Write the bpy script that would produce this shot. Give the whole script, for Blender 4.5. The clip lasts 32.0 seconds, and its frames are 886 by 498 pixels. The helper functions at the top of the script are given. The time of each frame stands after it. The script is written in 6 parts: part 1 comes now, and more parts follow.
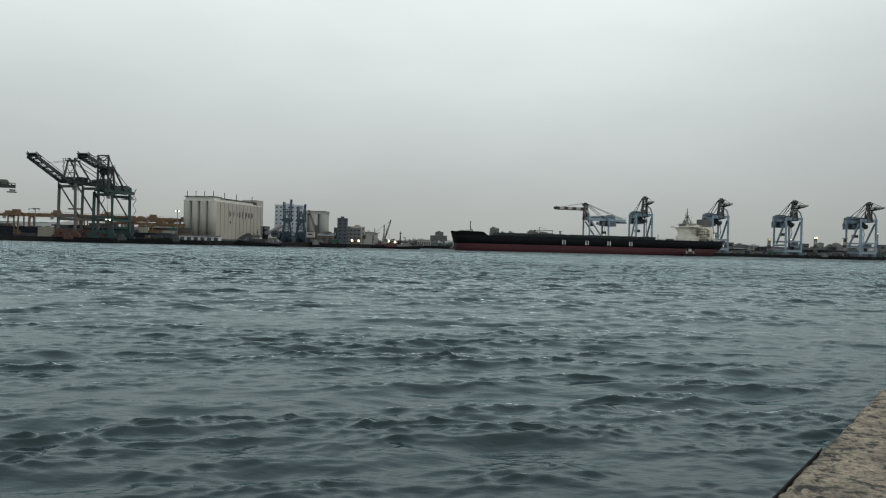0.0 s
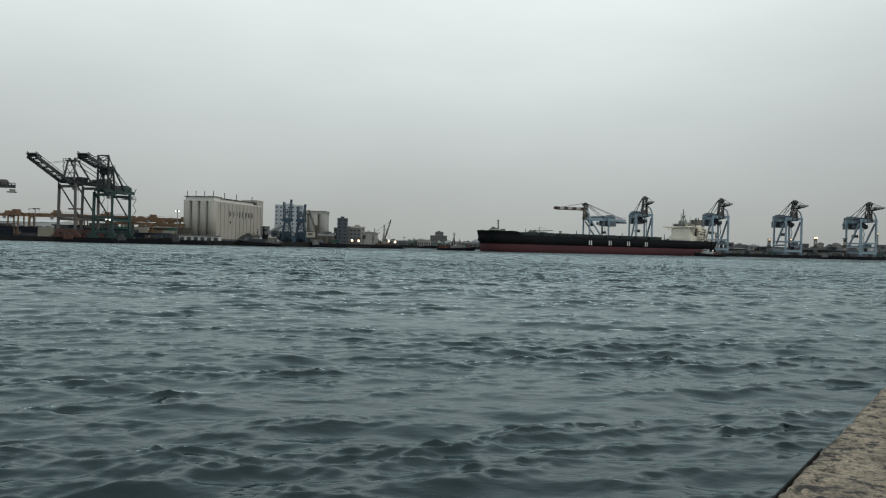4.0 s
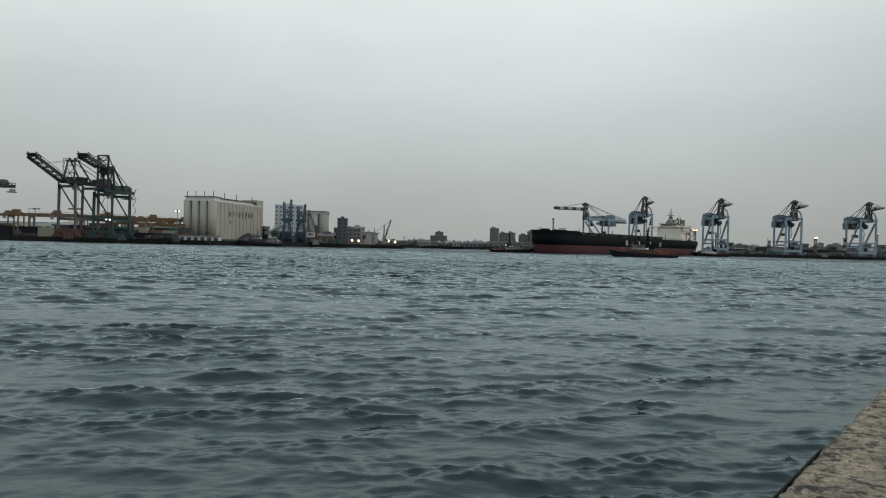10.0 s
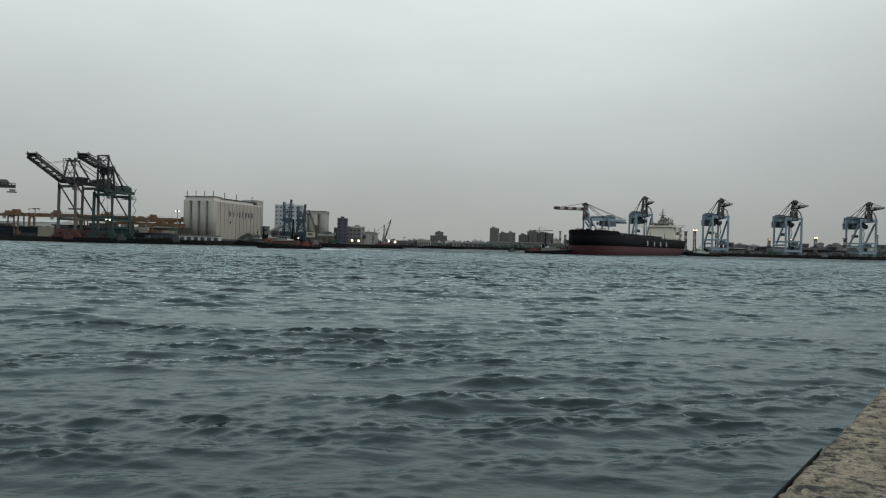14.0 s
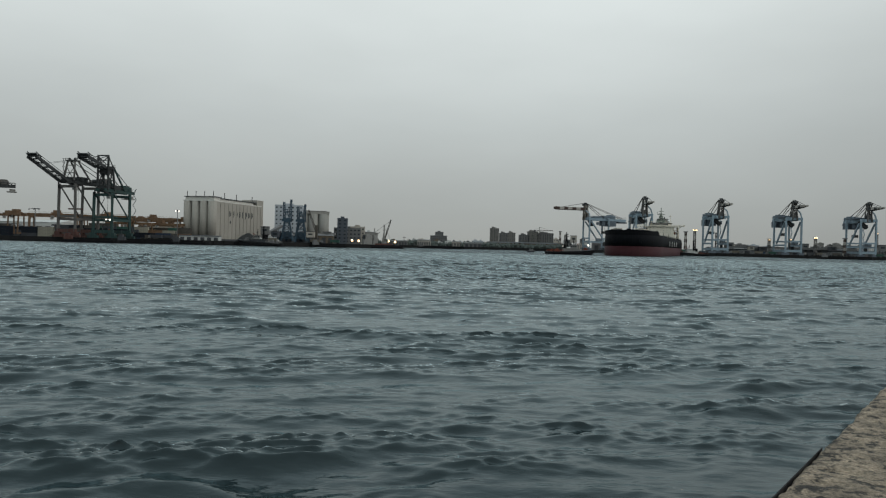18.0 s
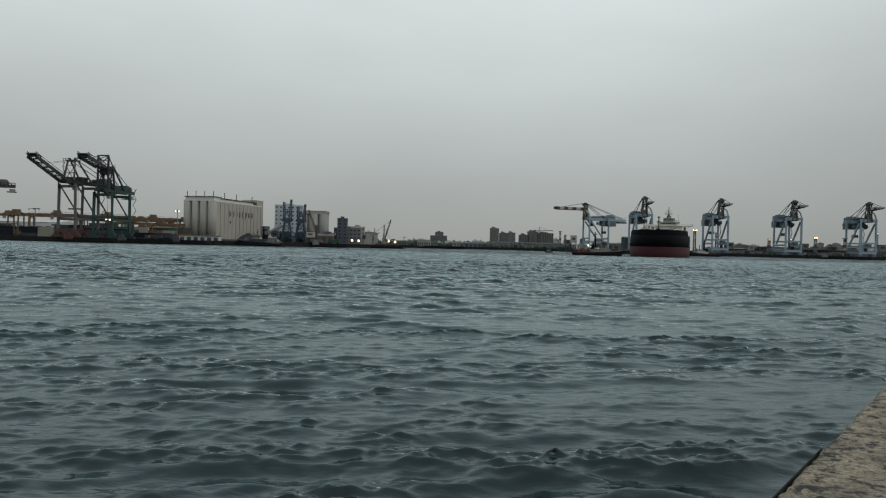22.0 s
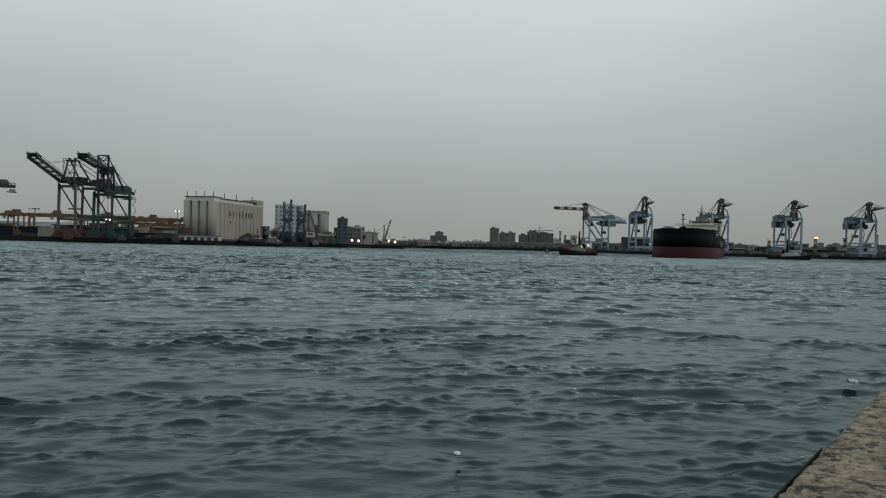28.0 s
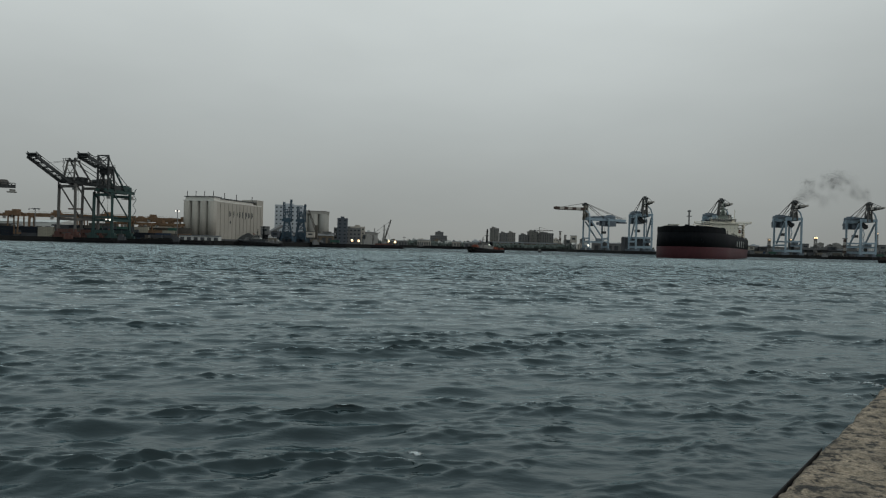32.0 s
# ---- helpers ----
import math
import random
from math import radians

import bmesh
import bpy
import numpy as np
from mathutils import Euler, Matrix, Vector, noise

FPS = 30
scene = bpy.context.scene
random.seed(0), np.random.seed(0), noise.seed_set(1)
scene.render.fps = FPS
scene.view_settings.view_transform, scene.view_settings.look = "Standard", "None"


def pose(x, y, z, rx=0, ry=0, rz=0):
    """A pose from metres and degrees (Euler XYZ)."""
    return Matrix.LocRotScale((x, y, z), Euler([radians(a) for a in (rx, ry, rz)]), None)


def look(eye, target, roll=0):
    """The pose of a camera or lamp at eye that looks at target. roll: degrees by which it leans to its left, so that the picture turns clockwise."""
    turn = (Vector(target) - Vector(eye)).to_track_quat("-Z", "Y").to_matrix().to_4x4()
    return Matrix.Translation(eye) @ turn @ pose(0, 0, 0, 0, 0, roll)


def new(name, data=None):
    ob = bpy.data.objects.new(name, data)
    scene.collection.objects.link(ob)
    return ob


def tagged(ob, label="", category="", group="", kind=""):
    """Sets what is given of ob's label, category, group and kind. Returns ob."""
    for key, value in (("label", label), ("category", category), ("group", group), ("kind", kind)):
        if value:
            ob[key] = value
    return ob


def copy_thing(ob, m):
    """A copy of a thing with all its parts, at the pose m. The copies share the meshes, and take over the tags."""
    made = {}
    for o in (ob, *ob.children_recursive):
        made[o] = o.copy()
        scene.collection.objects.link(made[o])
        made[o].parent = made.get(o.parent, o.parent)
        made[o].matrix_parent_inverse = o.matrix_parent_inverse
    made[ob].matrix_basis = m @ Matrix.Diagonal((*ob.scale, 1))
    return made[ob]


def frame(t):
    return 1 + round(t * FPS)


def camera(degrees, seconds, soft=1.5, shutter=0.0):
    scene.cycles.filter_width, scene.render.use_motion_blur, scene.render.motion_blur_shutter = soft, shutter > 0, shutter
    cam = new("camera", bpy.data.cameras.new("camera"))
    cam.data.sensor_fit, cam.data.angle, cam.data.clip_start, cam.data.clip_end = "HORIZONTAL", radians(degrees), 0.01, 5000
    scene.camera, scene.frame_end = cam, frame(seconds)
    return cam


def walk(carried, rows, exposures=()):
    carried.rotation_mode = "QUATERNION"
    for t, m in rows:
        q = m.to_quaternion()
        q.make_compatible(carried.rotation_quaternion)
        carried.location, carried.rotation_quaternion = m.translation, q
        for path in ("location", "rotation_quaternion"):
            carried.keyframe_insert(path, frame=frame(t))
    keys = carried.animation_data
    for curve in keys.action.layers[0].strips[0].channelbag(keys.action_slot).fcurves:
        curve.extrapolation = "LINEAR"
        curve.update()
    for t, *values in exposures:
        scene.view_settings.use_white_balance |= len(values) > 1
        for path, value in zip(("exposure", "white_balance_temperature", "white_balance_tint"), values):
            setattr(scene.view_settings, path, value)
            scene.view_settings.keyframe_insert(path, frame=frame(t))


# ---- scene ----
cam = camera(62, 32.0, soft=1.2)
EYE = (0.0, 0.0, 4.0)
still = look(EYE, (0.0, 100.0, 3.54), 1.45)
walk(cam, [(0, still), (32, still)], exposures=[(0, 0.0), (6, -0.05), (13, -0.14), (20, -0.24), (26, -0.37), (32, -0.48)])

# ---- world: an even overcast sky in the evening, with a weak wide sun ----
world = bpy.data.worlds.new("overcast")
scene.world = world
world.use_nodes = True
wn, wl = world.node_tree.nodes, world.node_tree.links
wn.clear()
sky = wn.new("ShaderNodeTexSky")
sky.sky_type, sky.sun_disc, sky.sun_elevation, sky.sun_rotation = "NISHITA", False, radians(26), radians(106)
sky.dust_density = 6.0
sky_grey = wn.new("ShaderNodeHueSaturation")
sky_grey.inputs["Saturation"].default_value, sky_grey.inputs["Value"].default_value = 0.12, 0.10
wl.new(sky.outputs[0], sky_grey.inputs["Color"])
coord = wn.new("ShaderNodeTexCoord")
sep = wn.new("ShaderNodeSeparateXYZ")
wl.new(coord.outputs["Generated"], sep.inputs[0])
# cloud cover brightens towards the zenith
height = wn.new("ShaderNodeMapRange")
height.inputs["From Min"].default_value, height.inputs["From Max"].default_value = 0.0, 1.0
height.inputs["To Min"].default_value, height.inputs["To Max"].default_value = 0.0, 1.0
wl.new(sep.outputs["Z"], height.inputs["Value"])
ramp = wn.new("ShaderNodeValToRGB")
ramp.color_ramp.elements[0].position, ramp.color_ramp.elements[0].color = 0.0, (0.43, 0.447, 0.427, 1)
ramp.color_ramp.elements[1].position, ramp.color_ramp.elements[1].color = 1.0, (1.0, 1.20, 1.26, 1)
for pos, col in ((0.05, (0.475, 0.506, 0.492, 1)), (0.16, (0.622, 0.675, 0.67, 1)), (0.33, (0.878, 0.95, 0.945, 1)), (0.52, (0.88, 1.04, 1.08, 1))):
    e = ramp.color_ramp.elements.new(pos)
    e.color = col
wl.new(height.outputs[0], ramp.inputs[0])
cloud_map = wn.new("ShaderNodeMapping")
cloud_map.inputs["Scale"].default_value = (1.0, 1.0, 3.0)
wl.new(coord.outputs["Generated"], cloud_map.inputs[0])
cloud = wn.new("ShaderNodeTexNoise")
cloud.inputs["Scale"].default_value, cloud.inputs["Detail"].default_value = 2.6, 5.0
wl.new(cloud_map.outputs[0], cloud.inputs["Vector"])
cloud_range = wn.new("ShaderNodeMapRange")
cloud_range.inputs["From Min"].default_value, cloud_range.inputs["From Max"].default_value = 0.3, 0.7
cloud_range.inputs["To Min"].default_value, cloud_range.inputs["To Max"].default_value = 0.95, 1.05
wl.new(cloud.outputs[0], cloud_range.inputs["Value"])
cover = wn.new("ShaderNodeVectorMath")
cover.operation = "SCALE"
wl.new(ramp.outputs[0], cover.inputs[0])
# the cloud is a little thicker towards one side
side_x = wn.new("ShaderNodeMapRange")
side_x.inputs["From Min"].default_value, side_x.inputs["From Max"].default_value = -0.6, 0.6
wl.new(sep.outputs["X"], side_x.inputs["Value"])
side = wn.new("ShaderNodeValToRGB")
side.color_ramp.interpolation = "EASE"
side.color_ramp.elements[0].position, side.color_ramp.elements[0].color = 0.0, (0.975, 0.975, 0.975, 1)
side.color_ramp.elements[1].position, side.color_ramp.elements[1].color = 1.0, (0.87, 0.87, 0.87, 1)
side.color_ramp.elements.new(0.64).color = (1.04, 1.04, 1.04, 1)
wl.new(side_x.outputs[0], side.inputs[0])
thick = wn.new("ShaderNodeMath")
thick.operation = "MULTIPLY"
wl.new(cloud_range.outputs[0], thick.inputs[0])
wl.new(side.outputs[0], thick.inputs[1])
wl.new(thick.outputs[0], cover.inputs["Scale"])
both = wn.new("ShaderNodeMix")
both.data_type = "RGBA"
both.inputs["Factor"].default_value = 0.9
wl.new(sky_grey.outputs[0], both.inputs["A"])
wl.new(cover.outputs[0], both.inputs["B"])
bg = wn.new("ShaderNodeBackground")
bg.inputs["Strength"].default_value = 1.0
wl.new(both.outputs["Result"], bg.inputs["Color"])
wo = wn.new("ShaderNodeOutputWorld")
wl.new(bg.outputs[0], wo.inputs["Surface"])

sun_data = bpy.data.lights.new("sun", "SUN")
sun_data.energy, sun_data.angle, sun_data.color = 0.75, radians(30), (1.0, 0.96, 0.9)
sun = new("sun", sun_data)
sun.matrix_world = look((0, 0, 300), (-287, 82, 154))


# ---- materials ----
def material(name, color, rough=0.6, metal=0.0, vary=0.25, scale=0.3, fine=3.0, bump=0.0, streak=0.0, dirt=(0.12, 0.10, 0.08), spec=0.15):
    """A painted or raw surface: two scales of tone, optional vertical streaks of dirt and fine relief (scales in 1/m)."""
    m = bpy.data.materials.new(name)
    m.use_nodes = True
    nt = m.node_tree
    N, L = nt.nodes, nt.links
    bsdf = N["Principled BSDF"]
    bsdf.inputs["Roughness"].default_value, bsdf.inputs["Metallic"].default_value = rough, metal
    bsdf.inputs["Specular IOR Level"].default_value = spec
    tc = N.new("ShaderNodeTexCoord")
    big, small = N.new("ShaderNodeTexNoise"), N.new("ShaderNodeTexNoise")
    big.inputs["Scale"].default_value, big.inputs["Detail"].default_value = scale, 3
    small.inputs["Scale"].default_value, small.inputs["Detail"].default_value = fine, 6
    L.new(tc.outputs["Object"], big.inputs["Vector"])
    L.new(tc.outputs["Object"], small.inputs["Vector"])
    add = N.new("ShaderNodeMath")
    add.operation = "ADD"
    L.new(big.outputs[0], add.inputs[0])
    L.new(small.outputs[0], add.inputs[1])
    tone = N.new("ShaderNodeMapRange")
    tone.inputs["From Min"].default_value, tone.inputs["From Max"].default_value = 0.65, 1.35
    tone.inputs["To Min"].default_value, tone.inputs["To Max"].default_value = 1 - vary, 1 + vary
    L.new(add.outputs[0], tone.inputs["Value"])
    oi = N.new("ShaderNodeObjectInfo")
    each = N.new("ShaderNodeMapRange")
    each.inputs["To Min"].default_value, each.inputs["To Max"].default_value = 1 - vary * 0.3, 1 + vary * 0.3
    L.new(oi.outputs["Random"], each.inputs["Value"])
    mul = N.new("ShaderNodeMath")
    mul.operation = "MULTIPLY"
    L.new(tone.outputs[0], mul.inputs[0])
    L.new(each.outputs[0], mul.inputs[1])
    col = N.new("ShaderNodeVectorMath")
    col.operation = "SCALE"
    col.inputs[0].default_value = color
    L.new(mul.outputs[0], col.inputs["Scale"])
    out = col.outputs[0]
    if streak:
        mp = N.new("ShaderNodeMapping")
        mp.inputs["Scale"].default_value = (0.5, 0.5, 0.03)
        L.new(tc.outputs["Object"], mp.inputs[0])
        st = N.new("ShaderNodeTexNoise")
        st.inputs["Scale"].default_value, st.inputs["Detail"].default_value = 1.5, 6
        L.new(mp.outputs[0], st.inputs["Vector"])
        sr = N.new("ShaderNodeMapRange")
        sr.inputs["From Min"].default_value, sr.inputs["From Max"].default_value = 0.48, 0.72
        sr.inputs["To Min"].default_value, sr.inputs["To Max"].default_value = 0.0, streak
        L.new(st.outputs[0], sr.inputs["Value"])
        mx = N.new("ShaderNodeMix")
        mx.data_type = "RGBA"
        mx.inputs["B"].default_value = (*dirt, 1)
        L.new(sr.outputs[0], mx.inputs["Factor"])
        L.new(out, mx.inputs["A"])
        out = mx.outputs["Result"]
    L.new(out, bsdf.inputs["Base Color"])
    if bump:
        bp = N.new("ShaderNodeBump")
        bp.inputs["Strength"].default_value, bp.inputs["Distance"].default_value = 1.0, bump
        L.new(small.outputs[0], bp.inputs["Height"])
        L.new(bp.outputs[0], bsdf.inputs["Normal"])
    return m


def lamp_glow(name, color, strength):
    m = bpy.data.materials.new(name)
    m.use_nodes = True
    b = m.node_tree.nodes["Principled BSDF"]
    b.inputs["Base Color"].default_value = (0.8, 0.8, 0.8, 1)
    b.inputs["Emission Color"].default_value, b.inputs["Emission Strength"].default_value = (*color, 1), strength
    return m


def water_material(name, ripple, wave, reach, rough, clear=1.0):
    """Harbour water: dark green body, sky reflected in wind ripples of several sizes."""
    m = bpy.data.materials.new(name)
    m.use_nodes = True
    N, L = m.node_tree.nodes, m.node_tree.links
    N.remove(N["Principled BSDF"])
    body, gloss, layer = N.new("ShaderNodeBsdfDiffuse"), N.new("ShaderNodeBsdfGlossy"), N.new("ShaderNodeMixShader")
    gloss.inputs["Color"].default_value, gloss.inputs["Roughness"].default_value = (0.8 * clear, 0.905 * clear, 0.93 * clear, 1), rough
    fresnel = N.new("ShaderNodeFresnel")
    fresnel.inputs["IOR"].default_value = 1.333
    L.new(fresnel.outputs[0], layer.inputs[0])
    L.new(body.outputs[0], layer.inputs[1])
    L.new(gloss.outputs[0], layer.inputs[2])
    L.new(layer.outputs[0], N["Material Output"].inputs["Surface"])
    tc = N.new("ShaderNodeTexCoord")
    mp = N.new("ShaderNodeMapping")
    mp.inputs["Scale"].default_value = (0.42, 1.0, 1.0)
    mp.inputs["Rotation"].default_value = (0, 0, radians(7))
    L.new(tc.outputs["Object"], mp.inputs[0])
    last = None
    for scale, dist, detail in wave:
        n = N.new("ShaderNodeTexNoise")
        n.inputs["Scale"].default_value, n.inputs["Detail"].default_value, n.inputs["Roughness"].default_value = scale, detail, 0.6
        L.new(mp.outputs[0], n.inputs["Vector"])
        bp = N.new("ShaderNodeBump")
        bp.inputs["Strength"].default_value, bp.inputs["Distance"].default_value = ripple, dist
        L.new(n.outputs[0], bp.inputs["Height"])
        if last:
            L.new(last.outputs[0], bp.inputs["Normal"])
        last = bp
    for node in (body, gloss, fresnel):
        L.new(last.outputs[0], node.inputs["Normal"])
    # silt clouds the body in slow patches
    n = N.new("ShaderNodeTexNoise")
    n.inputs["Scale"].default_value, n.inputs["Detail"].default_value = reach, 3
    L.new(tc.outputs["Object"], n.inputs["Vector"])
    mx = N.new("ShaderNodeMix")
    mx.data_type = "RGBA"
    mx.inputs["A"].default_value, mx.inputs["B"].default_value = (0.0070, 0.0125, 0.0136, 1), (0.0105, 0.0178, 0.0193, 1)
    L.new(n.outputs[0], mx.inputs["Factor"])
    L.new(mx.outputs["Result"], body.inputs["Color"])
    return m


def quay_material():
    """Worn quay concrete: sandy tone, dark blotches, pits with their shade put into the colour, fine grit."""
    m = bpy.data.materials.new("quay_concrete")
    m.use_nodes = True
    N, L = m.node_tree.nodes, m.node_tree.links
    b = N["Principled BSDF"]
    b.inputs["Roughness"].default_value = 0.9
    tc = N.new("ShaderNodeTexCoord")

    def tone(scale, detail, rough, lo, hi, to_lo, to_hi):
        n, r = N.new("ShaderNodeTexNoise"), N.new("ShaderNodeMapRange")
        n.inputs["Scale"].default_value, n.inputs["Detail"].default_value, n.inputs["Roughness"].default_value = scale, detail, rough
        L.new(tc.outputs["Object"], n.inputs["Vector"])
        r.inputs["From Min"].default_value, r.inputs["From Max"].default_value = lo, hi
        r.inputs["To Min"].default_value, r.inputs["To Max"].default_value = to_lo, to_hi
        L.new(n.outputs[0], r.inputs["Value"])
        return n, r

    _, patch = tone(5.0, 6, 0.7, 0.36, 0.64, 0.45, 1.4)
    # hollows of the pit relief are painted dark, as their shade
    pits_n, pits = tone(15.0, 4, 0.62, 0.39, 0.49, 0.13, 1.2)
    grit_n, grit = tone(44.0, 5, 0.75, 0.34, 0.66, 0.4, 1.6)
    m1, m2 = N.new("ShaderNodeMath"), N.new("ShaderNodeMath")
    m1.operation = m2.operation = "MULTIPLY"
    L.new(patch.outputs[0], m1.inputs[0])
    L.new(pits.outputs[0], m1.inputs[1])
    L.new(m1.outputs[0], m2.inputs[0])
    L.new(grit.outputs[0], m2.inputs[1])
    col = N.new("ShaderNodeVectorMath")
    col.operation = "SCALE"
    col.inputs[0].default_value = (0.168, 0.131, 0.093)
    L.new(m2.outputs[0], col.inputs["Scale"])
    L.new(col.outputs[0], b.inputs["Base Color"])
    last = None
    for n, d in ((pits_n, 0.03), (grit_n, 0.008)):
        bp = N.new("ShaderNodeBump")
        bp.inputs["Distance"].default_value = d
        L.new(n.outputs[0], bp.inputs["Height"])
        if last:
            L.new(last.outputs[0], bp.inputs["Normal"])
        last = bp
    L.new(last.outputs[0], b.inputs["Normal"])
    return m


M_WATER = water_material("harbour_water", 1.0, ((1.7, 0.03, 4), (5.5, 0.013, 2)), 0.15, 0.07)
# last value dims the gloss colour, so distant reflections come out darker
M_MID_WATER = water_material("ruffled_water", 1.0, ((0.5, 0.7, 3), (1.8, 0.21, 3)), 0.05, 0.27, 0.865)
M_FAR_WATER = water_material("far_water", 1.0, ((0.12, 6.5, 3), (0.45, 2.2, 4)), 0.02, 0.28, 0.845)
M_QUAY = quay_material()
M_NOSING = material("dark_nosing", (0.011, 0.01, 0.01), 0.8, 0, 0.4, 2.0, 20.0, 0.004)
M_LAND = material("yard_asphalt", (0.014, 0.014, 0.014), 0.9, 0, 0.3, 0.02, 0.4)
M_SILO = material("silo_concrete", (0.298, 0.278, 0.246), 0.85, 0, 0.09, 0.05, 0.6, 0, 0.45, (0.24, 0.22, 0.19))
M_BINS = material("stained_bin_concrete", (0.25, 0.242, 0.222), 0.85, 0, 0.1, 0.05, 0.6, 0, 0.5, (0.17, 0.16, 0.14))
M_SILO_CAP = material("silo_roof", (0.50, 0.485, 0.45), 0.8, 0, 0.08, 0.05, 0.5, 0, 0.2, (0.3, 0.28, 0.25))
M_PALE = material("pale_plaster", (0.45, 0.45, 0.435), 0.85, 0, 0.1, 0.05, 0.5, 0, 0.3, (0.32, 0.31, 0.3))
M_DULL = material("dull_white_steel", (0.20, 0.195, 0.185), 0.7, 0, 0.2, 0.2, 1.5, 0, 0.4)
M_MILL = material("bluish_white_plaster", (0.36, 0.385, 0.41), 0.85, 0, 0.1, 0.05, 0.5, 0, 0.3, (0.25, 0.25, 0.26))
M_BLUEGREY = material("blue_grey_plaster", (0.07, 0.08, 0.095), 0.8, 0, 0.15, 0.05, 0.4, 0, 0.3)
M_GREY_BLD = material("grey_building", (0.13, 0.13, 0.13), 0.85, 0, 0.15, 0.03, 0.3, 0, 0.2)
M_TAN_BLD = material("tan_building", (0.36, 0.33, 0.29), 0.85, 0, 0.15, 0.03, 0.3, 0, 0.2)
M_BROWN_BLD = material("brown_sheet_cladding", (0.12, 0.095, 0.07), 0.8, 0, 0.2, 0.06, 0.5, 0, 0.5, (0.05, 0.04, 0.035))
M_DARK_BLD = material("dark_building", (0.055, 0.058, 0.064), 0.85, 0, 0.2, 0.03, 0.3, 0, 0.2)
M_TOWER = material("apartment_grey", (0.125, 0.125, 0.124), 0.85, 0, 0.12, 0.02, 0.2, 0, 0.2)
M_TOWER_WARM = material("apartment_warm_grey", (0.165, 0.16, 0.148), 0.85, 0, 0.12, 0.02, 0.2, 0, 0.2)
M_GLASS = material("dark_window", (0.03, 0.035, 0.04), 0.15, 0, 0.3, 0.2, 1)
M_BLUE = material("crane_light_blue", (0.215, 0.28, 0.325), 0.55, 0, 0.12, 0.08, 0.8, 0, 0.3, (0.2, 0.2, 0.19))
M_HOUSE_BLUE = material("machinery_house_blue_grey", (0.13, 0.17, 0.205), 0.6, 0, 0.2, 0.1, 0.8, 0, 0.4)
M_BLUE_DARK = material("crane_machinery", (0.10, 0.12, 0.14), 0.6, 0, 0.2, 0.1, 0.8)
M_RUST = material("weathered_brown_steel", (0.062, 0.056, 0.049), 0.7, 0, 0.25, 0.15, 1.0, 0, 0.4)
M_BEIGE = material("weathered_beige_steel", (0.13, 0.115, 0.095), 0.7, 0, 0.25, 0.15, 1.0, 0, 0.5, (0.06, 0.05, 0.04))
M_BAND = material("white_boom_paint", (0.34, 0.32, 0.29), 0.6, 0, 0.12, 0.1, 0.8, 0, 0.3)
M_BAND_RED = material("red_boom_paint", (0.06, 0.04, 0.034), 0.6, 0, 0.15, 0.1, 0.8)
M_STS_GREY = material("grey_crane_steel", (0.098, 0.094, 0.090), 0.6, 0, 0.2, 0.1, 0.8, 0, 0.4)
M_STS_DARK = material("dark_crane_steel", (0.040, 0.042, 0.043), 0.6, 0, 0.2, 0.1, 0.8)
M_STS_GREEN = material("green_crane_steel", (0.026, 0.053, 0.051), 0.6, 0, 0.2, 0.1, 0.8, 0, 0.3)
M_STS_RED = material("faded_red_steel", (0.078, 0.037, 0.032), 0.7, 0, 0.2, 0.1, 0.8, 0, 0.4)
M_NAVY = material("navy_steel", (0.009, 0.012, 0.018), 0.6, 0, 0.2, 0.1, 0.8)
M_QUAY_CRANE = material("blue_grey_crane_paint", (0.032, 0.056, 0.078), 0.6, 0, 0.25, 0.15, 1.0, 0, 0.3)
M_YELLOW = material("ochre_gantry_paint", (0.142, 0.087, 0.052), 0.65, 0, 0.2, 0.1, 0.8, 0, 0.3)
M_HULL = material("black_hull_paint", (0.0055, 0.0065, 0.008), 0.8, 0, 0.3, 0.04, 0.5, 0, 0.12, (0.03, 0.025, 0.022), 0.07)
M_BOOT = material("red_antifouling", (0.042, 0.0105, 0.013), 0.8, 0, 0.25, 0.03, 0.4, 0, 0.4, (0.03, 0.014, 0.014), 0.2)
M_DECK = material("deck_green", (0.026, 0.036, 0.034), 0.75, 0, 0.25, 0.05, 0.6, 0, 0.2)
M_CREAM = material("cream_ship_paint", (0.66, 0.61, 0.52), 0.55, 0, 0.08, 0.1, 0.8, 0, 0.25, (0.4, 0.33, 0.26))
M_MAST = material("grey_green_mast_paint", (0.16, 0.18, 0.155), 0.6, 0, 0.15, 0.2, 1.0, 0, 0.2)
M_WHITE_BOX = material("weathered_white_box", (0.125, 0.125, 0.12), 0.7, 0, 0.2, 0.2, 1.5, 0, 0.4)
M_CREAM_BOX = material("weathered_cream_box", (0.27, 0.25, 0.2), 0.7, 0, 0.2, 0.2, 1.5, 0, 0.5, (0.12, 0.09, 0.06))
M_MARK = material("white_hull_mark", (0.56, 0.56, 0.54), 0.6, 0, 0.1, 0.2, 1.0)
M_TUG = material("tug_black", (0.007, 0.007, 0.008), 0.75, 0, 0.3, 0.2, 1.5, spec=0.08)
M_TUG_RED = material("tug_orange_red", (0.16, 0.042, 0.026), 0.6, 0, 0.25, 0.3, 2.0, 0, 0.3)
M_WHITE = material("white_paint", (0.70, 0.70, 0.67), 0.5, 0, 0.08, 0.3, 2.0, 0, 0.15)
M_RUBBER = material("black_rubber", (0.015, 0.015, 0.015), 0.9, 0, 0.2, 1.0, 5.0)
# leaf colour is greyed and lifted: distance haze put into the paint
M_LEAF = material("hazed_foliage", (0.068, 0.080, 0.072), 0.9, 0, 0.35, 0.02, 0.25)
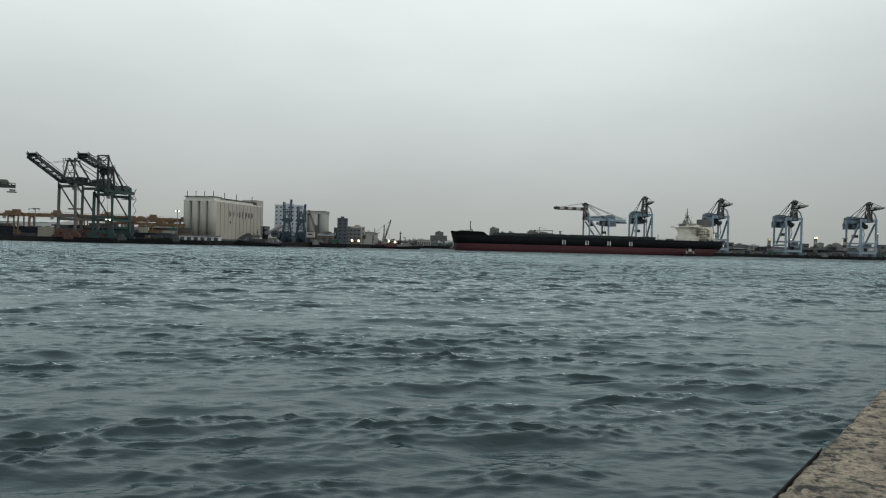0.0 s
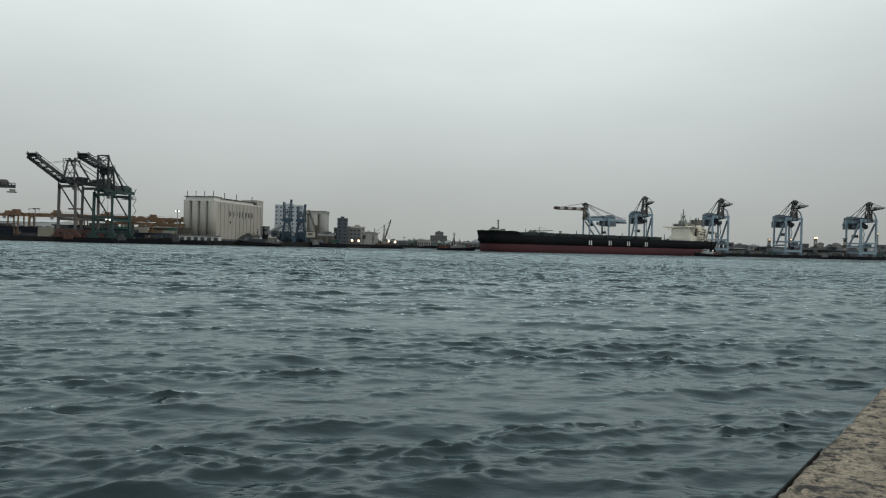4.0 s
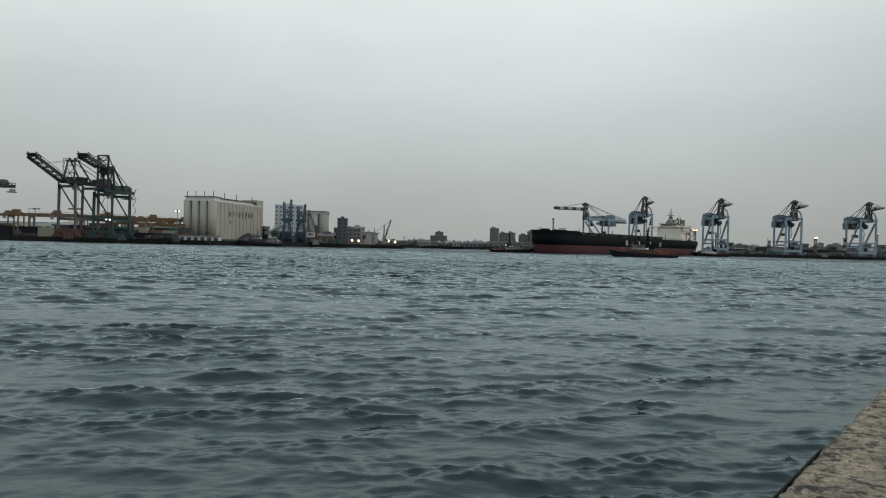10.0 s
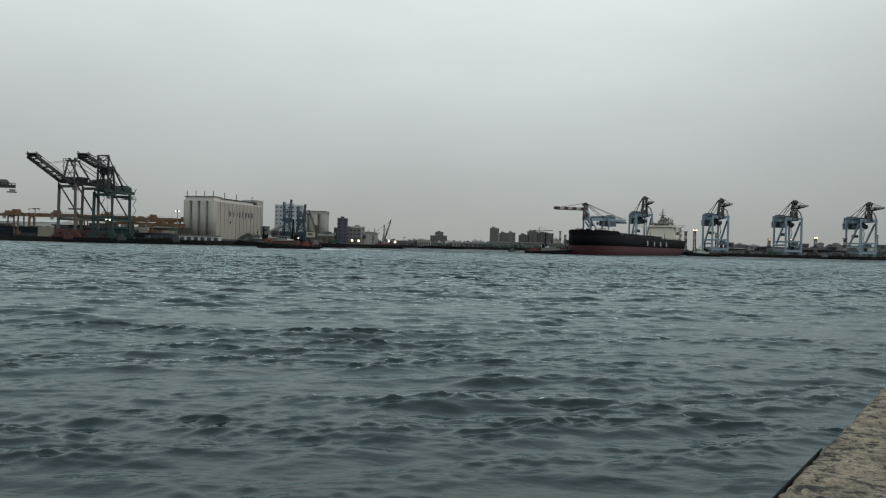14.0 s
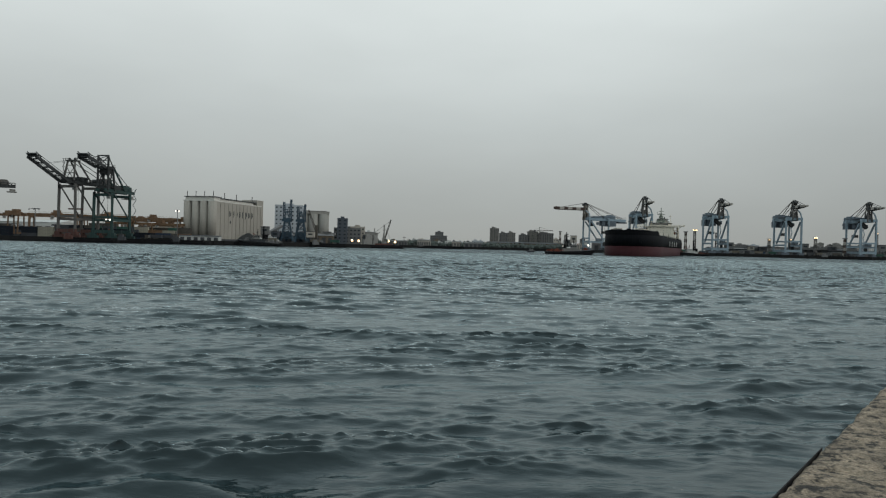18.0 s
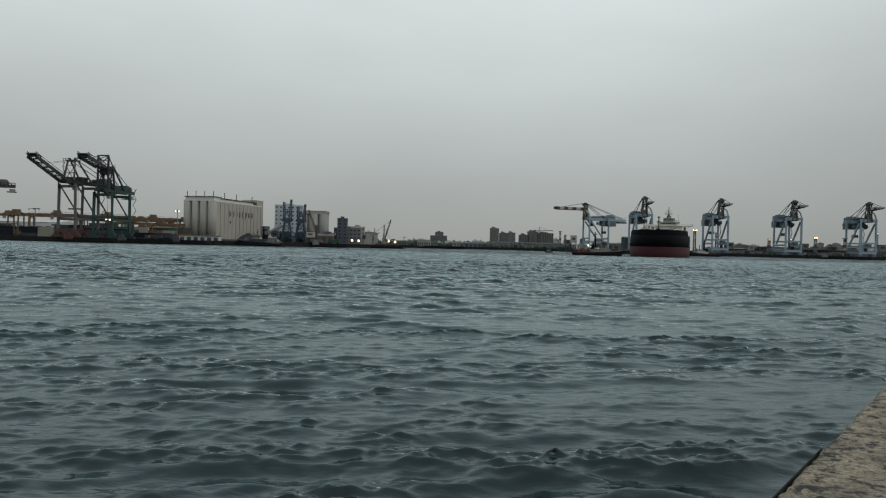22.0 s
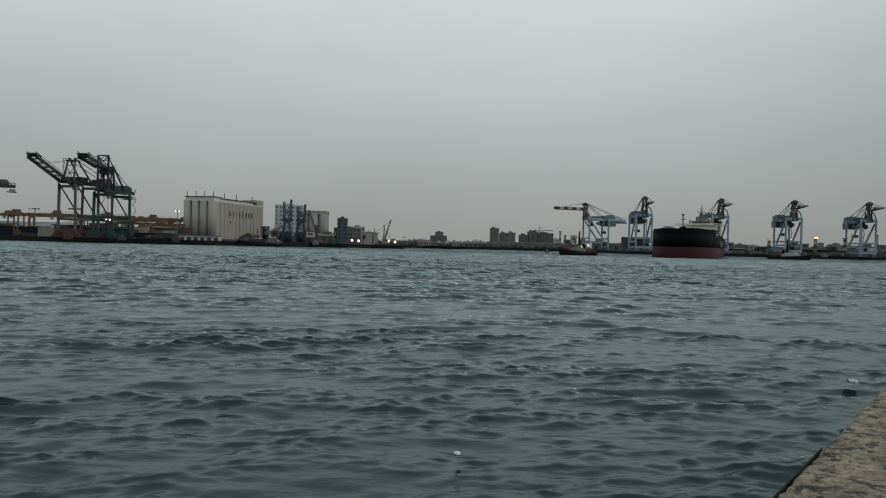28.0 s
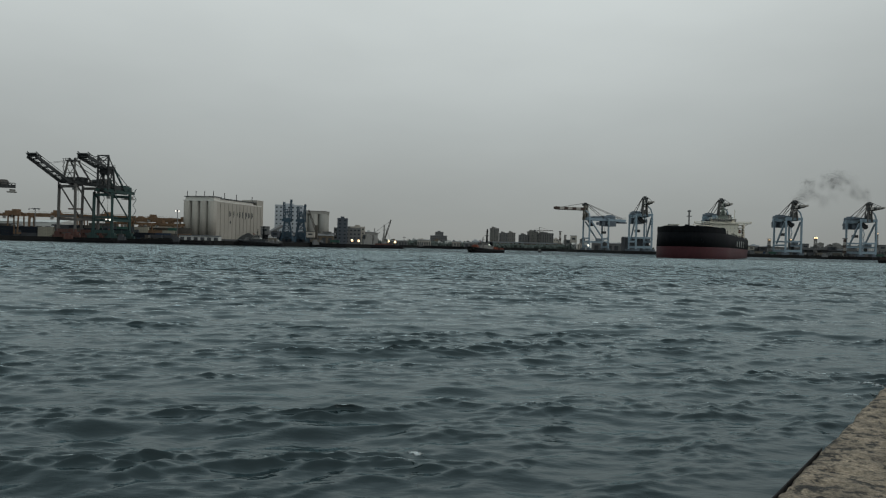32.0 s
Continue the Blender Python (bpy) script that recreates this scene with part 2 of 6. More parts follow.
M_FOAM = material("foam_white", (0.75, 0.77, 0.77), 0.8, 0, 0.1, 1.0, 8.0, 0.01)
M_COAL = material("coal_heap", (0.03, 0.03, 0.03), 0.95, 0, 0.3, 0.1, 1.0)
M_RED_BOX = material("red_box", (0.11, 0.04, 0.032), 0.65, 0, 0.2, 0.2, 1.5, 0, 0.3)
M_GREEN_BOX = material("green_box", (0.03, 0.075, 0.06), 0.65, 0, 0.2, 0.2, 1.5, 0, 0.3)
M_BLUE_BOX = material("blue_box", (0.02, 0.034, 0.06), 0.65, 0, 0.2, 0.2, 1.5, 0, 0.3)
M_SMOKE = material("soot", (0.05, 0.048, 0.045), 1.0, 0, 0.3, 0.3, 2.0, spec=0.0)
M_WARM = lamp_glow("sodium_lamp", (1.0, 0.66, 0.32), 3.2)
M_COOL = lamp_glow("white_lamp", (1.0, 0.92, 0.8), 2.0)


# ---- building blocks ----
def mesh_of(bm, name, mat):
    me = bpy.data.meshes.new(name)
    bm.to_mesh(me)
    bm.free()
    me.materials.append(mat)
    return me


def part(name, bm, mat, parent=None, label=""):
    ob = new(name, mesh_of(bm, name, mat))
    if parent:
        ob.parent = parent
    if label:
        ob["label"] = label
    return ob


def empty(name, m, label, category, group="", kind=""):
    ob = new(name)
    ob.matrix_world = m
    return tagged(ob, label, category, group, kind)


def box(bm, x0, x1, y0, y1, z0, z1):
    v = [bm.verts.new(p) for p in ((x0, y0, z0), (x1, y0, z0), (x1, y1, z0), (x0, y1, z0), (x0, y0, z1), (x1, y0, z1), (x1, y1, z1), (x0, y1, z1))]
    for f in ((3, 2, 1, 0), (4, 5, 6, 7), (0, 1, 5, 4), (1, 2, 6, 5), (2, 3, 7, 6), (3, 0, 4, 7)):
        bm.faces.new([v[i] for i in f])
    return bm


def boxed(*a):
    return box(bmesh.new(), *a)


def beam(bm, a, b, w, h=None, w2=None):
    """A straight box girder from a to b, w wide and h high."""
    a, b = Vector(a), Vector(b)
    h = h or w
    k = (w2 / w) if w2 else 1
    d = (b - a).normalized()
    side = d.cross(Vector((0, 0, 1)))
    side = side.normalized() if side.length > 1e-3 else Vector((1, 0, 0))
    up = side.cross(d).normalized()
    v = []
    for p, s in ((a, 1), (b, k)):
        for i, j in ((-1, -1), (1, -1), (1, 1), (-1, 1)):
            v.append(bm.verts.new(p + side * (i * w * s / 2) + up * (j * h * s / 2)))
    for f in ((3, 2, 1, 0), (4, 5, 6, 7), (0, 1, 5, 4), (1, 2, 6, 5), (2, 3, 7, 6), (3, 0, 4, 7)):
        bm.faces.new([v[i] for i in f])
    return bm


def beams(rows):
    bm = bmesh.new()
    for r in rows:
        beam(bm, *r)
    return bm


def tube(bm, a, b, r, n=10, r2=None):
    a, b = Vector(a), Vector(b)
    r2 = r if r2 is None else r2
    q = (b - a).to_track_quat("Z", "Y")
    rings = []
    for p, rad in ((a, r), (b, r2)):
        rings.append([bm.verts.new(p + q @ Vector((rad * math.cos(2 * math.pi * i / n), rad * math.sin(2 * math.pi * i / n), 0))) for i in range(n)])
    for i in range(n):
        f = bm.faces.new((rings[0][i], rings[0][(i + 1) % n], rings[1][(i + 1) % n], rings[1][i]))
        f.smooth = n > 7
    bm.faces.new(rings[0][::-1])
    bm.faces.new(rings[1])
    return bm


def tubed(*a, **k):
    return tube(bmesh.new(), *a, **k)


def prism(points, z0, z1):
    """An upright block over a plan outline (counter-clockwise)."""
    bm = bmesh.new()
    lo = [bm.verts.new((x, y, z0)) for x, y in points]
    hi = [bm.verts.new((x, y, z1)) for x, y in points]
    n = len(points)
    for i in range(n):
        bm.faces.new((lo[i], lo[(i + 1) % n], hi[(i + 1) % n], hi[i]))
    bm.faces.new(hi)
    bm.faces.new(lo[::-1])
    bmesh.ops.recalc_face_normals(bm, faces=bm.faces)
    return bm


def lattice(bm, a, b, w, w2, n, t):
    """A four-chord lattice mast or jib from a to b with zigzag lacing."""
    a, b = Vector(a), Vector(b)
    q = (b - a).to_track_quat("Z", "Y")
    cor = ((-1, -1), (1, -1), (1, 1), (-1, 1))
    ring = []
    for i in range(n + 1):
        f = i / n
        p, s = a.lerp(b, f), (w + (w2 - w) * f) / 2
        ring.append([p + q @ Vector((x * s, y * s, 0)) for x, y in cor])
    for c in range(4):
        beam(bm, ring[0][c], ring[n][c], t)
        for i in range(n):
            beam(bm, ring[i][c], ring[i + 1][(c + 1) % 4], t * 0.7)
            beam(bm, ring[i][c], ring[i][(c + 1) % 4], t * 0.6)
    return bm


# ---- water ----
def wave_set(seed, n, lo, hi, heading, spread, slope):
    """Many small sine waves: wavelengths lo to hi, directions about a heading, total root-mean-square slope."""
    rng = np.random.default_rng(seed)
    lam = lo * (hi / lo) ** rng.random(n)
    ang = heading + spread * rng.standard_normal(n)
    k = 2 * np.pi / lam
    amp = slope / k / np.sqrt(n) * 1.41
    return np.stack([k * np.cos(ang), k * np.sin(ang), amp, 2 * np.pi * rng.random(n), ang])


def wave_sheet(name, waves, strips, z):
    """Wind chop as a mesh in strips, finer towards the quay; crests are pinched and lean as in real waves."""
    kx, ky, amp, ph, ang = waves
    lams = 2 * np.pi / np.hypot(kx, ky)
    V, Fc, Mi, base = [], [], [], 0
    for x0, x1, y0, y1, dx, dy, slot in strips:
        gx, gy = np.meshgrid(np.arange(x0, x1, dx), np.arange(y0, y1, dy))
        r, c = gx.shape
        px, py = gx.ravel(), gy.ravel()
        h, ox, oy, swell = np.zeros_like(px), np.zeros_like(px), np.zeros_like(px), np.zeros_like(px)
        size = math.sqrt(0.5 * float((amp[lams > 1.5] ** 2).sum()))
        # the largest waves first: the small steep ones ride on their fronts and crests, with smoother water between
        for i in np.argsort(-lams):
            fade = np.clip(lams[i] / (2.0 * max(dx * 0.7, dy)) - 0.5, 0, 1)
            if fade <= 0:
                continue
            p = kx[i] * px + ky[i] * py + ph[i]
            s, w = np.sin(p), amp[i] * fade
            if lams[i] > 1.5:
                swell += amp[i] * np.cos(p + 0.7)
            elif lams[i] < 0.75:
                w = w * np.clip(0.8 + 0.45 * swell / size, 0.2, 1.75)
            pinch = 0.9 if lams[i] > 0.7 else 0.75
            h += w * np.cos(p)
            ox -= pinch * w * math.cos(ang[i]) * s
            oy -= pinch * w * math.sin(ang[i]) * s
        # groups of higher and lower waves
        gain = np.interp(py, (5, 17, 34, 92, 190, 430), GAIN)
        g = gain * 0.9 + gain * 0.36 * np.sin(px * 0.21 + 1.3 * np.sin(py * 0.17)) * np.sin(py * 0.36 + 0.8)
        lean = np.clip(h * g, -0.2, 0.3) * 0.3
        push = np.minimum(g, 1.15)
        V.append(np.stack([px + ox * push, py + oy * push - lean, h * g], 1))
        a = (np.arange(r - 1)[:, None] * c + np.arange(c - 1)[None, :]).ravel() + base
        Fc.append(np.stack([a, a + 1, a + 1 + c, a + c], 1))
        Mi.append(np.full(len(a), slot, np.int32))
        base += r * c
    V, Fc = np.concatenate(V).astype(np.float32), np.concatenate(Fc).astype(np.int32)
    me = bpy.data.meshes.new(name)
    me.vertices.add(len(V))
    me.vertices.foreach_set("co", V.ravel())
    me.loops.add(Fc.size)
    me.loops.foreach_set("vertex_index", Fc.ravel())
    me.polygons.add(len(Fc))
    me.polygons.foreach_set("loop_start", np.arange(0, Fc.size, 4, dtype=np.int32))
    me.polygons.foreach_set("loop_total", np.full(len(Fc), 4, np.int32))
    me.update(calc_edges=True)
    me.shade_smooth()
    me.materials.append(M_WATER)
    me.materials.append(M_MID_WATER)
    me.polygons.foreach_set("material_index", np.concatenate(Mi))
    ob = new(name, me)
    ob.location = (0, 0, z)
    return ob


water = part("water", boxed(-4400, 4400, -1200, 4400, -3.0, -0.42), M_FAR_WATER)
tagged(water, "dark grey-green harbour water ruffled by wind", "water", kind="structure")
GAIN = (1.4, 1.27, 1.28, 1.85, 2.2, 2.3)
waves = np.concatenate([wave_set(3, 120, 0.24, 0.72, radians(284), 0.5, 0.2), wave_set(5, 60, 0.7, 1.9, radians(288), 0.5, 0.125), wave_set(8, 50, 2.0, 4.6, radians(280), 0.42, 0.078), wave_set(11, 10, 4.6, 9.0, radians(276), 0.25, 0.02)], 1)
chop = wave_sheet("water_chop", waves, [(-76, 12, 5, 17, 0.075, 0.07, 0), (-88, 24, 16.6, 34, 0.12, 0.10, 0), (-124, 60, 33.4, 92, 0.24, 0.2, 0), (-184, 120, 91, 190, 0.45, 0.34, 1), (-330, 270, 188, 430, 0.9, 0.72, 1)], 0.0)
tagged(chop, "short choppy grey-green waves drifting across the harbour", "water", kind="structure")
# ---- the quay beside the camera ----
def near_quay():
    bm = bmesh.new()
    # plan axes: along the edge and away from the water
    org, along, inner = Vector((1.5, 3.3, 0)), Vector((0.608, 0.794, 0)), Vector((0.794, -0.608, 0))
    along_s = [-160.0, -12, -6, -3, -2] + [-1.2 + 0.022 * i for i in range(240)] + [4.2, 4.6, 5, 6, 7.5, 9, 12, 16, 22, 260.0]
    away = [0.0, 0.012] + [0.03 + 0.022 * j for j in range(75)] + [1.8, 2.2, 3, 4.5, 7, 12, 70.0]
    n_a, n_i = len(along_s) - 1, len(away) - 1
    grid = []
    for s in along_s:
        row = []
        for j, d in enumerate(away):
            wob = 0.02 * noise.noise((s * 2.2, 3.1, 0)) + 0.012 * noise.noise((s * 11, 1.2, 0)) + 0.006 * noise.noise((s * 31, 5.2, 0)) if j < 2 else 0
            z = 2.894 + 0.010 * noise.noise((s * 2.1, d * 2.1, 0)) + 0.010 * noise.noise((s * 8, d * 8, 2.0)) + 0.006 * noise.noise((s * 19, d * 19, 5.0)) - 0.022 * max(0.0, noise.noise((s * 7.5, d * 7.5, 9.0)) - 0.22) - (0.03 if j == 0 else 0.006 if j == 1 else 0)
            p = org + along * s + inner * (d + wob)
            row.append(bm.verts.new((p.x, p.y, z)))
        grid.append(row)
    for i in range(n_a):
        for j in range(n_i):
            bm.faces.new((grid[i][j], grid[i][j + 1], grid[i + 1][j + 1], grid[i + 1][j])).smooth = True
    low = [bm.verts.new((r[0].co.x - 0.01, r[0].co.y + 0.01, -2.5)) for r in grid]
    for i in range(n_a):
        bm.faces.new((grid[i][0], grid[i + 1][0], low[i + 1], low[i]))
    bmesh.ops.recalc_face_normals(bm, faces=bm.faces)
    ob = part("quay_edge", bm, M_QUAY)
    return tagged(ob, "rough weathered concrete edge of the near quay", "quay", kind="structure")


near_quay()


def quay_nosing():
    """Thin near-black nosing strip along the arris of the quay."""
    bm = bmesh.new()
    org, along, inner = Vector((1.5, 3.3, 0)), Vector((0.608, 0.794, 0)), Vector((0.794, -0.608, 0))
    # short near-black lengths, narrower towards the far end, where they stop
    for k in range(26):
        s = -10 + k * 0.43
        w = 0.006 if s < 0.7 else 0.004
        p, q = org + along * s + inner * (w / 2 - 0.008), org + along * (s + 0.424) + inner * (w / 2 - 0.008)
        beam(bm, (p.x, p.y, 2.86), (q.x, q.y, 2.86), w, 0.07)
    return tagged(part("quay_nosing", bm, M_NOSING), "thin near-black nosing strip along the quay edge", "quay edge", kind="structure")


quay_nosing()

# ---- land across the harbour ----
land = part("ground", prism([(-508.1, 560), (-362.2, 545), (-208.8, 600), (-152.5, 650), (-49.7, 770), (-63.5, 1060), (170.7, 1110),
                             (178.3, 1040), (215.3, 890), (760.8, 890), (4200, 1400), (4200, 4300), (-4200, 4300), (-4200, 900)], -3.0, 3.3), M_LAND)
tagged(land, "flat paved port land with dark quay walls", "ground", kind="structure")

# ---- cranes ----
def sts_crane(m, steel, base_paint, label, hinge_z=43.0, lift=25.0, top=42.5, reach=38.0, tail=48, fwd=0.0):
    """Ship-to-shore container crane, boom raised. Local x points over the water; rails at z 0."""
    c = empty("container_crane", m, label, "crane", "container cranes")
    for x in (0, -24):
        for y in (-8, 8):
            leg = part("leg", beams([((x, y, 4), (x + (1 if x == 0 else -1) * 0.2, y * 0.93, top - 1.5), 1.7, 1.5)]), steel, c)
            part("bogie", box(boxed(x - 1.0, x + 1.0, y - 4.5, y + 4.5, 0, 1.8), x - 1.3, x + 1.3, y - 2.5, y + 2.5, 1.8, 4.2), base_paint, c, "heavy wheel bogie")
        part("sill_beam", beams([((x, -9, 5), (x, 9, 5), 1.8, 2.6)]), base_paint, c)
        part("cross_beam", beams([((x, -8, top - 3.5), (x, 8, top - 3.5), 1.4, 2.0)]), steel, c)
        part("portal_brace", beams([((x, -8, 16), (x, 8, 16), 1.2, 1.6)]), steel, c)
    for y in (-8, 8):
        part("portal_beam", beams([((0, y, 14), (-24, y, 14), 1.4, 1.9)]), steel, c)
        part("diagonal_brace", beams([((-1, y, top - 2.5), (-23, y, 15), 0.8)]), steel, c)
        part("girder", beams([((4, y * 0.42, top), (-tail, y * 0.42, top), 1.3, 2.4)]), M_STS_DARK if steel is not M_STS_GREEN else steel, c)
    for x in range(2 - tail, 4, 7):
        part("girder_tie", beams([((x, -3.4, top), (x, 3.4, top), 0.7)]), M_STS_DARK, c)
    r = radians(lift)
    u = Vector((math.cos(r), 0, math.sin(r)))
    hinge = Vector((4 + fwd, 0, hinge_z))
    if hinge_z > 45:
        hz, f = hinge_z, fwd
        for y in (-1, 1):
            part("tower_post", beams([((f + 1, y * 4.4, top), (f + 1, y * 4.2, hz + 9.3), 1.2)]), M_STS_DARK, c, "dark post of the boom tower")
            part("tower_post", beams([((f - 8, y * 4.4, top), (f - 5, y * 4.2, hz + 2), 1.2)]), M_STS_DARK, c)
            part("tower_beam", beams([((f - 7, y * 4.2, hz), (f + 2, y * 4.2, hz), 1.3, 1.8)]), M_STS_DARK, c)
            part("tower_beam", beams([((f - 8, y * 4.3, top + 8), (f + 2, y * 4.3, top + 8), 0.9)]), M_STS_DARK, c)
            part("tower_brace", beams([((f + 1, y * 4.3, top + 1), (f - 6, y * 4.3, hz), 0.7), ((f - 5.4, y * 4.2, hz + 1), (f + 1, y * 4.2, hz + 9), 0.6)]), M_STS_DARK, c)
            part("back_leg", beams([((f - 6, y * 4.2, hz + 1), (f - 22, y * 4.2, top + 1), 1.1)]), steel, c, "raking back leg of the tower")
            part("boom_link", beams([((f + 1, y * 4.2, hz + 9), (f + 15, y * 4.0, hz + 4.8), 0.5)]), M_STS_DARK, c)
            part("tail_stay", beams([((f - 5, y * 4.2, hz + 1), (4 - tail, y * 3.4, top + 1.6), 0.4)]), M_STS_DARK, c)
        part("tower_tie", beams([((f + 1, -4.2, hz), (f + 1, 4.2, hz), 1.6)]), M_STS_DARK, c)
        part("tower_head", beams([((f + 1, -5.0, hz + 9.3), (f + 1, 4.6, hz + 9.3), 0.9), ((f + 1, -4.4, hz + 5.6), (f + 1, 4.4, hz + 5.6), 0.6)]), M_STS_DARK, c, "cross beam at the tower head")
        part("tower_cross", beams([((f + 1, -4.2, hz + 1), (f + 1, 4.2, hz + 8.6), 0.5), ((f + 1, 4.2, hz + 1), (f + 1, -4.2, hz + 8.6), 0.5), ((f + 1, -4.2, top + 1), (f + 1, 4.2, hz - 1), 0.6), ((f + 1, 4.2, top + 1), (f + 1, -4.2, hz - 1), 0.6)]), M_STS_DARK, c)
        part("tower_house", boxed(f - 7, f, -3.6, 3.6, hinge_z - 4.5, hinge_z - 0.6), M_STS_DARK, c)
        part("tower_walk", beams([((f + 1.8, -5.2, hz + 2.2), (f + 1.8, 5.2, hz + 2.2), 0.25), ((f - 7, 5.2, hz + 2.2), (f + 1.8, 5.2, hz + 2.2), 0.25), ((f - 7, 5.0, hz + 1), (f + 2, 5.0, hz + 1), 1.2, 0.25)]), M_STS_DARK, c)
        part("work_lamp", tubed((0.8, 6.6, 14.2), (1.4, 6.6, 14.0), 0.6), M_COOL, c, "lit white work lamp")
        part("work_lamp", tubed((0.8, 3.6, 14.4), (1.4, 3.6, 14.2), 0.5), M_COOL, c, "lit white work lamp")
    for y in (-4.1, 4.1):
        off = Vector((0, y, 0))
        part("boom_girder", beams([(hinge + off, hinge + off + u * reach, 1.0, 2.3)]), M_STS_DARK, c, "raised dark boom girder")
        part("boom_handrail", beams([(hinge + off * 1.12 + Vector((-0.9, 0, 2.1)), hinge + off * 1.12 + u * reach + Vector((-0.9, 0, 2.1)), 0.25)]), M_STS_DARK, c)
    for d in [reach * f for f in (0.03, 0.2, 0.38, 0.56, 0.74, 0.9, 1.0)]:
        part("boom_tie", beams([(hinge + u * d + Vector((0, -4.1, 0)), hinge + u * d + Vector((0, 4.1, 0)), 0.8)]), M_STS_DARK, c)
    ladder = [reach * k / 6 for k in range(7)]
    part("boom_lacing", beams([(hinge + u * a + Vector((0, -4 if k % 2 else 4, 0)), hinge + u * b + Vector((0, 4 if k % 2 else -4, 0)), 0.4) for k, (a, b) in enumerate(zip(ladder, ladder[1:]))]), M_STS_DARK, c)
    for y, z in ((-4, 3.4), (4, 3.0)):
        part("boom_tip_gear", beams([(hinge + u * (reach - 5) + Vector((0, y, 2.2)), hinge + u * (reach + 0.5) + Vector((0, y, z)), 0.5)]), M_STS_DARK, c)
    part("boom_tip_platform", beams([(hinge + u * (reach - 2.5) + Vector((0, 0, 1.5)), hinge + u * (reach + 1.5) + Vector((0, 0, 1.5)), 8.4, 0.9)]), M_STS_DARK, c)
    if hinge_z < 45:
        apex = Vector((-5, 0, 59))
        for y in (-1, 1):
            part("apex_leg", beams([((-1, y * 5, top + 1), apex + Vector((1.5, y * 3.4, 0)), 1.2)]), steel, c)
            part("apex_back_leg", beams([((-19, y * 5, top + 1), apex + Vector((-1.5, y * 3.4, 0)), 1.0)]), steel, c)
            part("stay", beams([(apex + Vector((-2, y * 3.4, 0)), (2 - tail, y * 3.0, top + 1.5), 0.4)]), M_STS_DARK, c)
            part("boom_stay", beams([(apex + Vector((1, y * 3.4, 0.6)), hinge + u * reach * 0.62 + Vector((0, y * 3.4, 1.6)), 0.18)]), M_STS_DARK, c, "slack boom stay")
            part("apex_rail", beams([((-8, y * 4.2, 60.8), (-2, y * 4.2, 60.8), 0.3)] + [((x, y * 4.2, 59.4), (x, y * 4.2, 60.8), 0.3) for x in (-8, -5, -2)]), M_STS_DARK, c)
            part("apex_sheave", tubed((-4.4, y * 2.6 - 0.4, 60.4), (-4.4, y * 2.6 + 0.4, 60.4), 1.1, 12), M_STS_DARK, c)
        part("apex_brace", beams([((-2.2, -4.6, top + 7), (-2.2, 4.6, top + 7), 0.6), ((-3.2, -4.1, top + 13), (-3.2, 4.1, top + 13), 0.5), ((-1.2, 4.8, top + 1), (-3, -4.2, top + 12), 0.4), ((-1.2, -4.8, top + 1), (-3, 4.2, top + 12), 0.4)]), steel, c)
        part("apex_platform", boxed(-8, -2, -4.3, 4.3, 58.6, 59.6), M_STS_DARK, c)
        # service ladder with cages and looped cables beside the apex
        part("apex_ladder", beams([((-2.0 + 1.2 * (i % 2), -5.6, top + 2 + i * 3.2), (-0.8 - 1.2 * (i % 2), -5.2, top + 5.2 + i * 3.2), 0.35) for i in range(5)] + [((-1.4, -6.2, top + 2 + i * 3.2), (-1.4, -4.2, top + 2 + i * 3.2), 0.9, 0.25) for i in range(6)]), M_STS_DARK, c)
    part("girder_walk", beams([((2, -5.4, top + 1.4), (-tail, -5.4, top + 1.4), 1.0, 0.25), ((2, -5.9, top + 2.6), (-tail, -5.9, top + 2.6), 0.2)]), M_STS_DARK, c)
    part("festoon_box", box(boxed(-16, -9, -4.6, 4.6, top + 1.2, top + 4.4), -4.5, 0.5, -3.4, 3.4, top + 1.2, top + 3.6), M_STS_DARK, c, "dark cabin on the girders")
    for y in (-7.6, 7.6):
        part("girder_knee", beams([((1, y, top - 4.5), (5, y * 0.5, top - 0.6), 0.9)]), M_STS_DARK, c)
    part("machinery_house", box(boxed(5 - tail, 16 - tail, -4.2, 4.2, top + 1.2, top + 4.6), 6 - tail, 11 - tail, -3, 3, top + 4.6, top + 5.6), steel, c, "boxy machinery house")
    part("service_platform", box(boxed(-tail - 1, -tail + 6, -4, 4, top - 5.2, top - 4.4), -tail, -tail + 4, -3, 3, top - 4.4, top - 2.4), M_DULL, c, "pale hanging service platform")
    for y in (-4.6, 4.6):
        part("girder_rail", beams([((4, y, top + 2.9), (-tail, y, top + 2.9), 0.25)] + [((x, y, top + 1), (x, y, top + 2.9), 0.25) for x in range(-tail, 5, 5)]), M_STS_DARK, c)
    part("cable_drum", tubed((-tail + 18, -3.0, top + 2.6), (-tail + 18, 3.0, top + 2.6), 1.8, 14), M_STS_DARK, c)
    part("hoist_ropes", beams([((-9, y, top - 1.3), (-9, y, top - 20), 0.14) for y in (-2, 2)]), M_STS_DARK, c)
    part("spreader", boxed(-10.4, -7.6, -6, 6, top - 21, top - 20), base_paint, c)
    part("operator_cab", boxed(-10, -6.5, -1.6, 1.6, top - 6, top - 2.5), M_PALE, c, "small glazed operator cab")
    part("trolley", boxed(-13, -5, -3, 3, top - 2.5, top - 1.3), M_STS_DARK, c)
    stairs = []
    for i in range(8):
        z = 5 + i * 4.4
        stairs.append(((-24 - 2.2, 9 + (0 if i % 2 else 3), z), (-24 - 2.2, 9 + (3 if i % 2 else 0), z + 4.4), 0.35, 0.3))
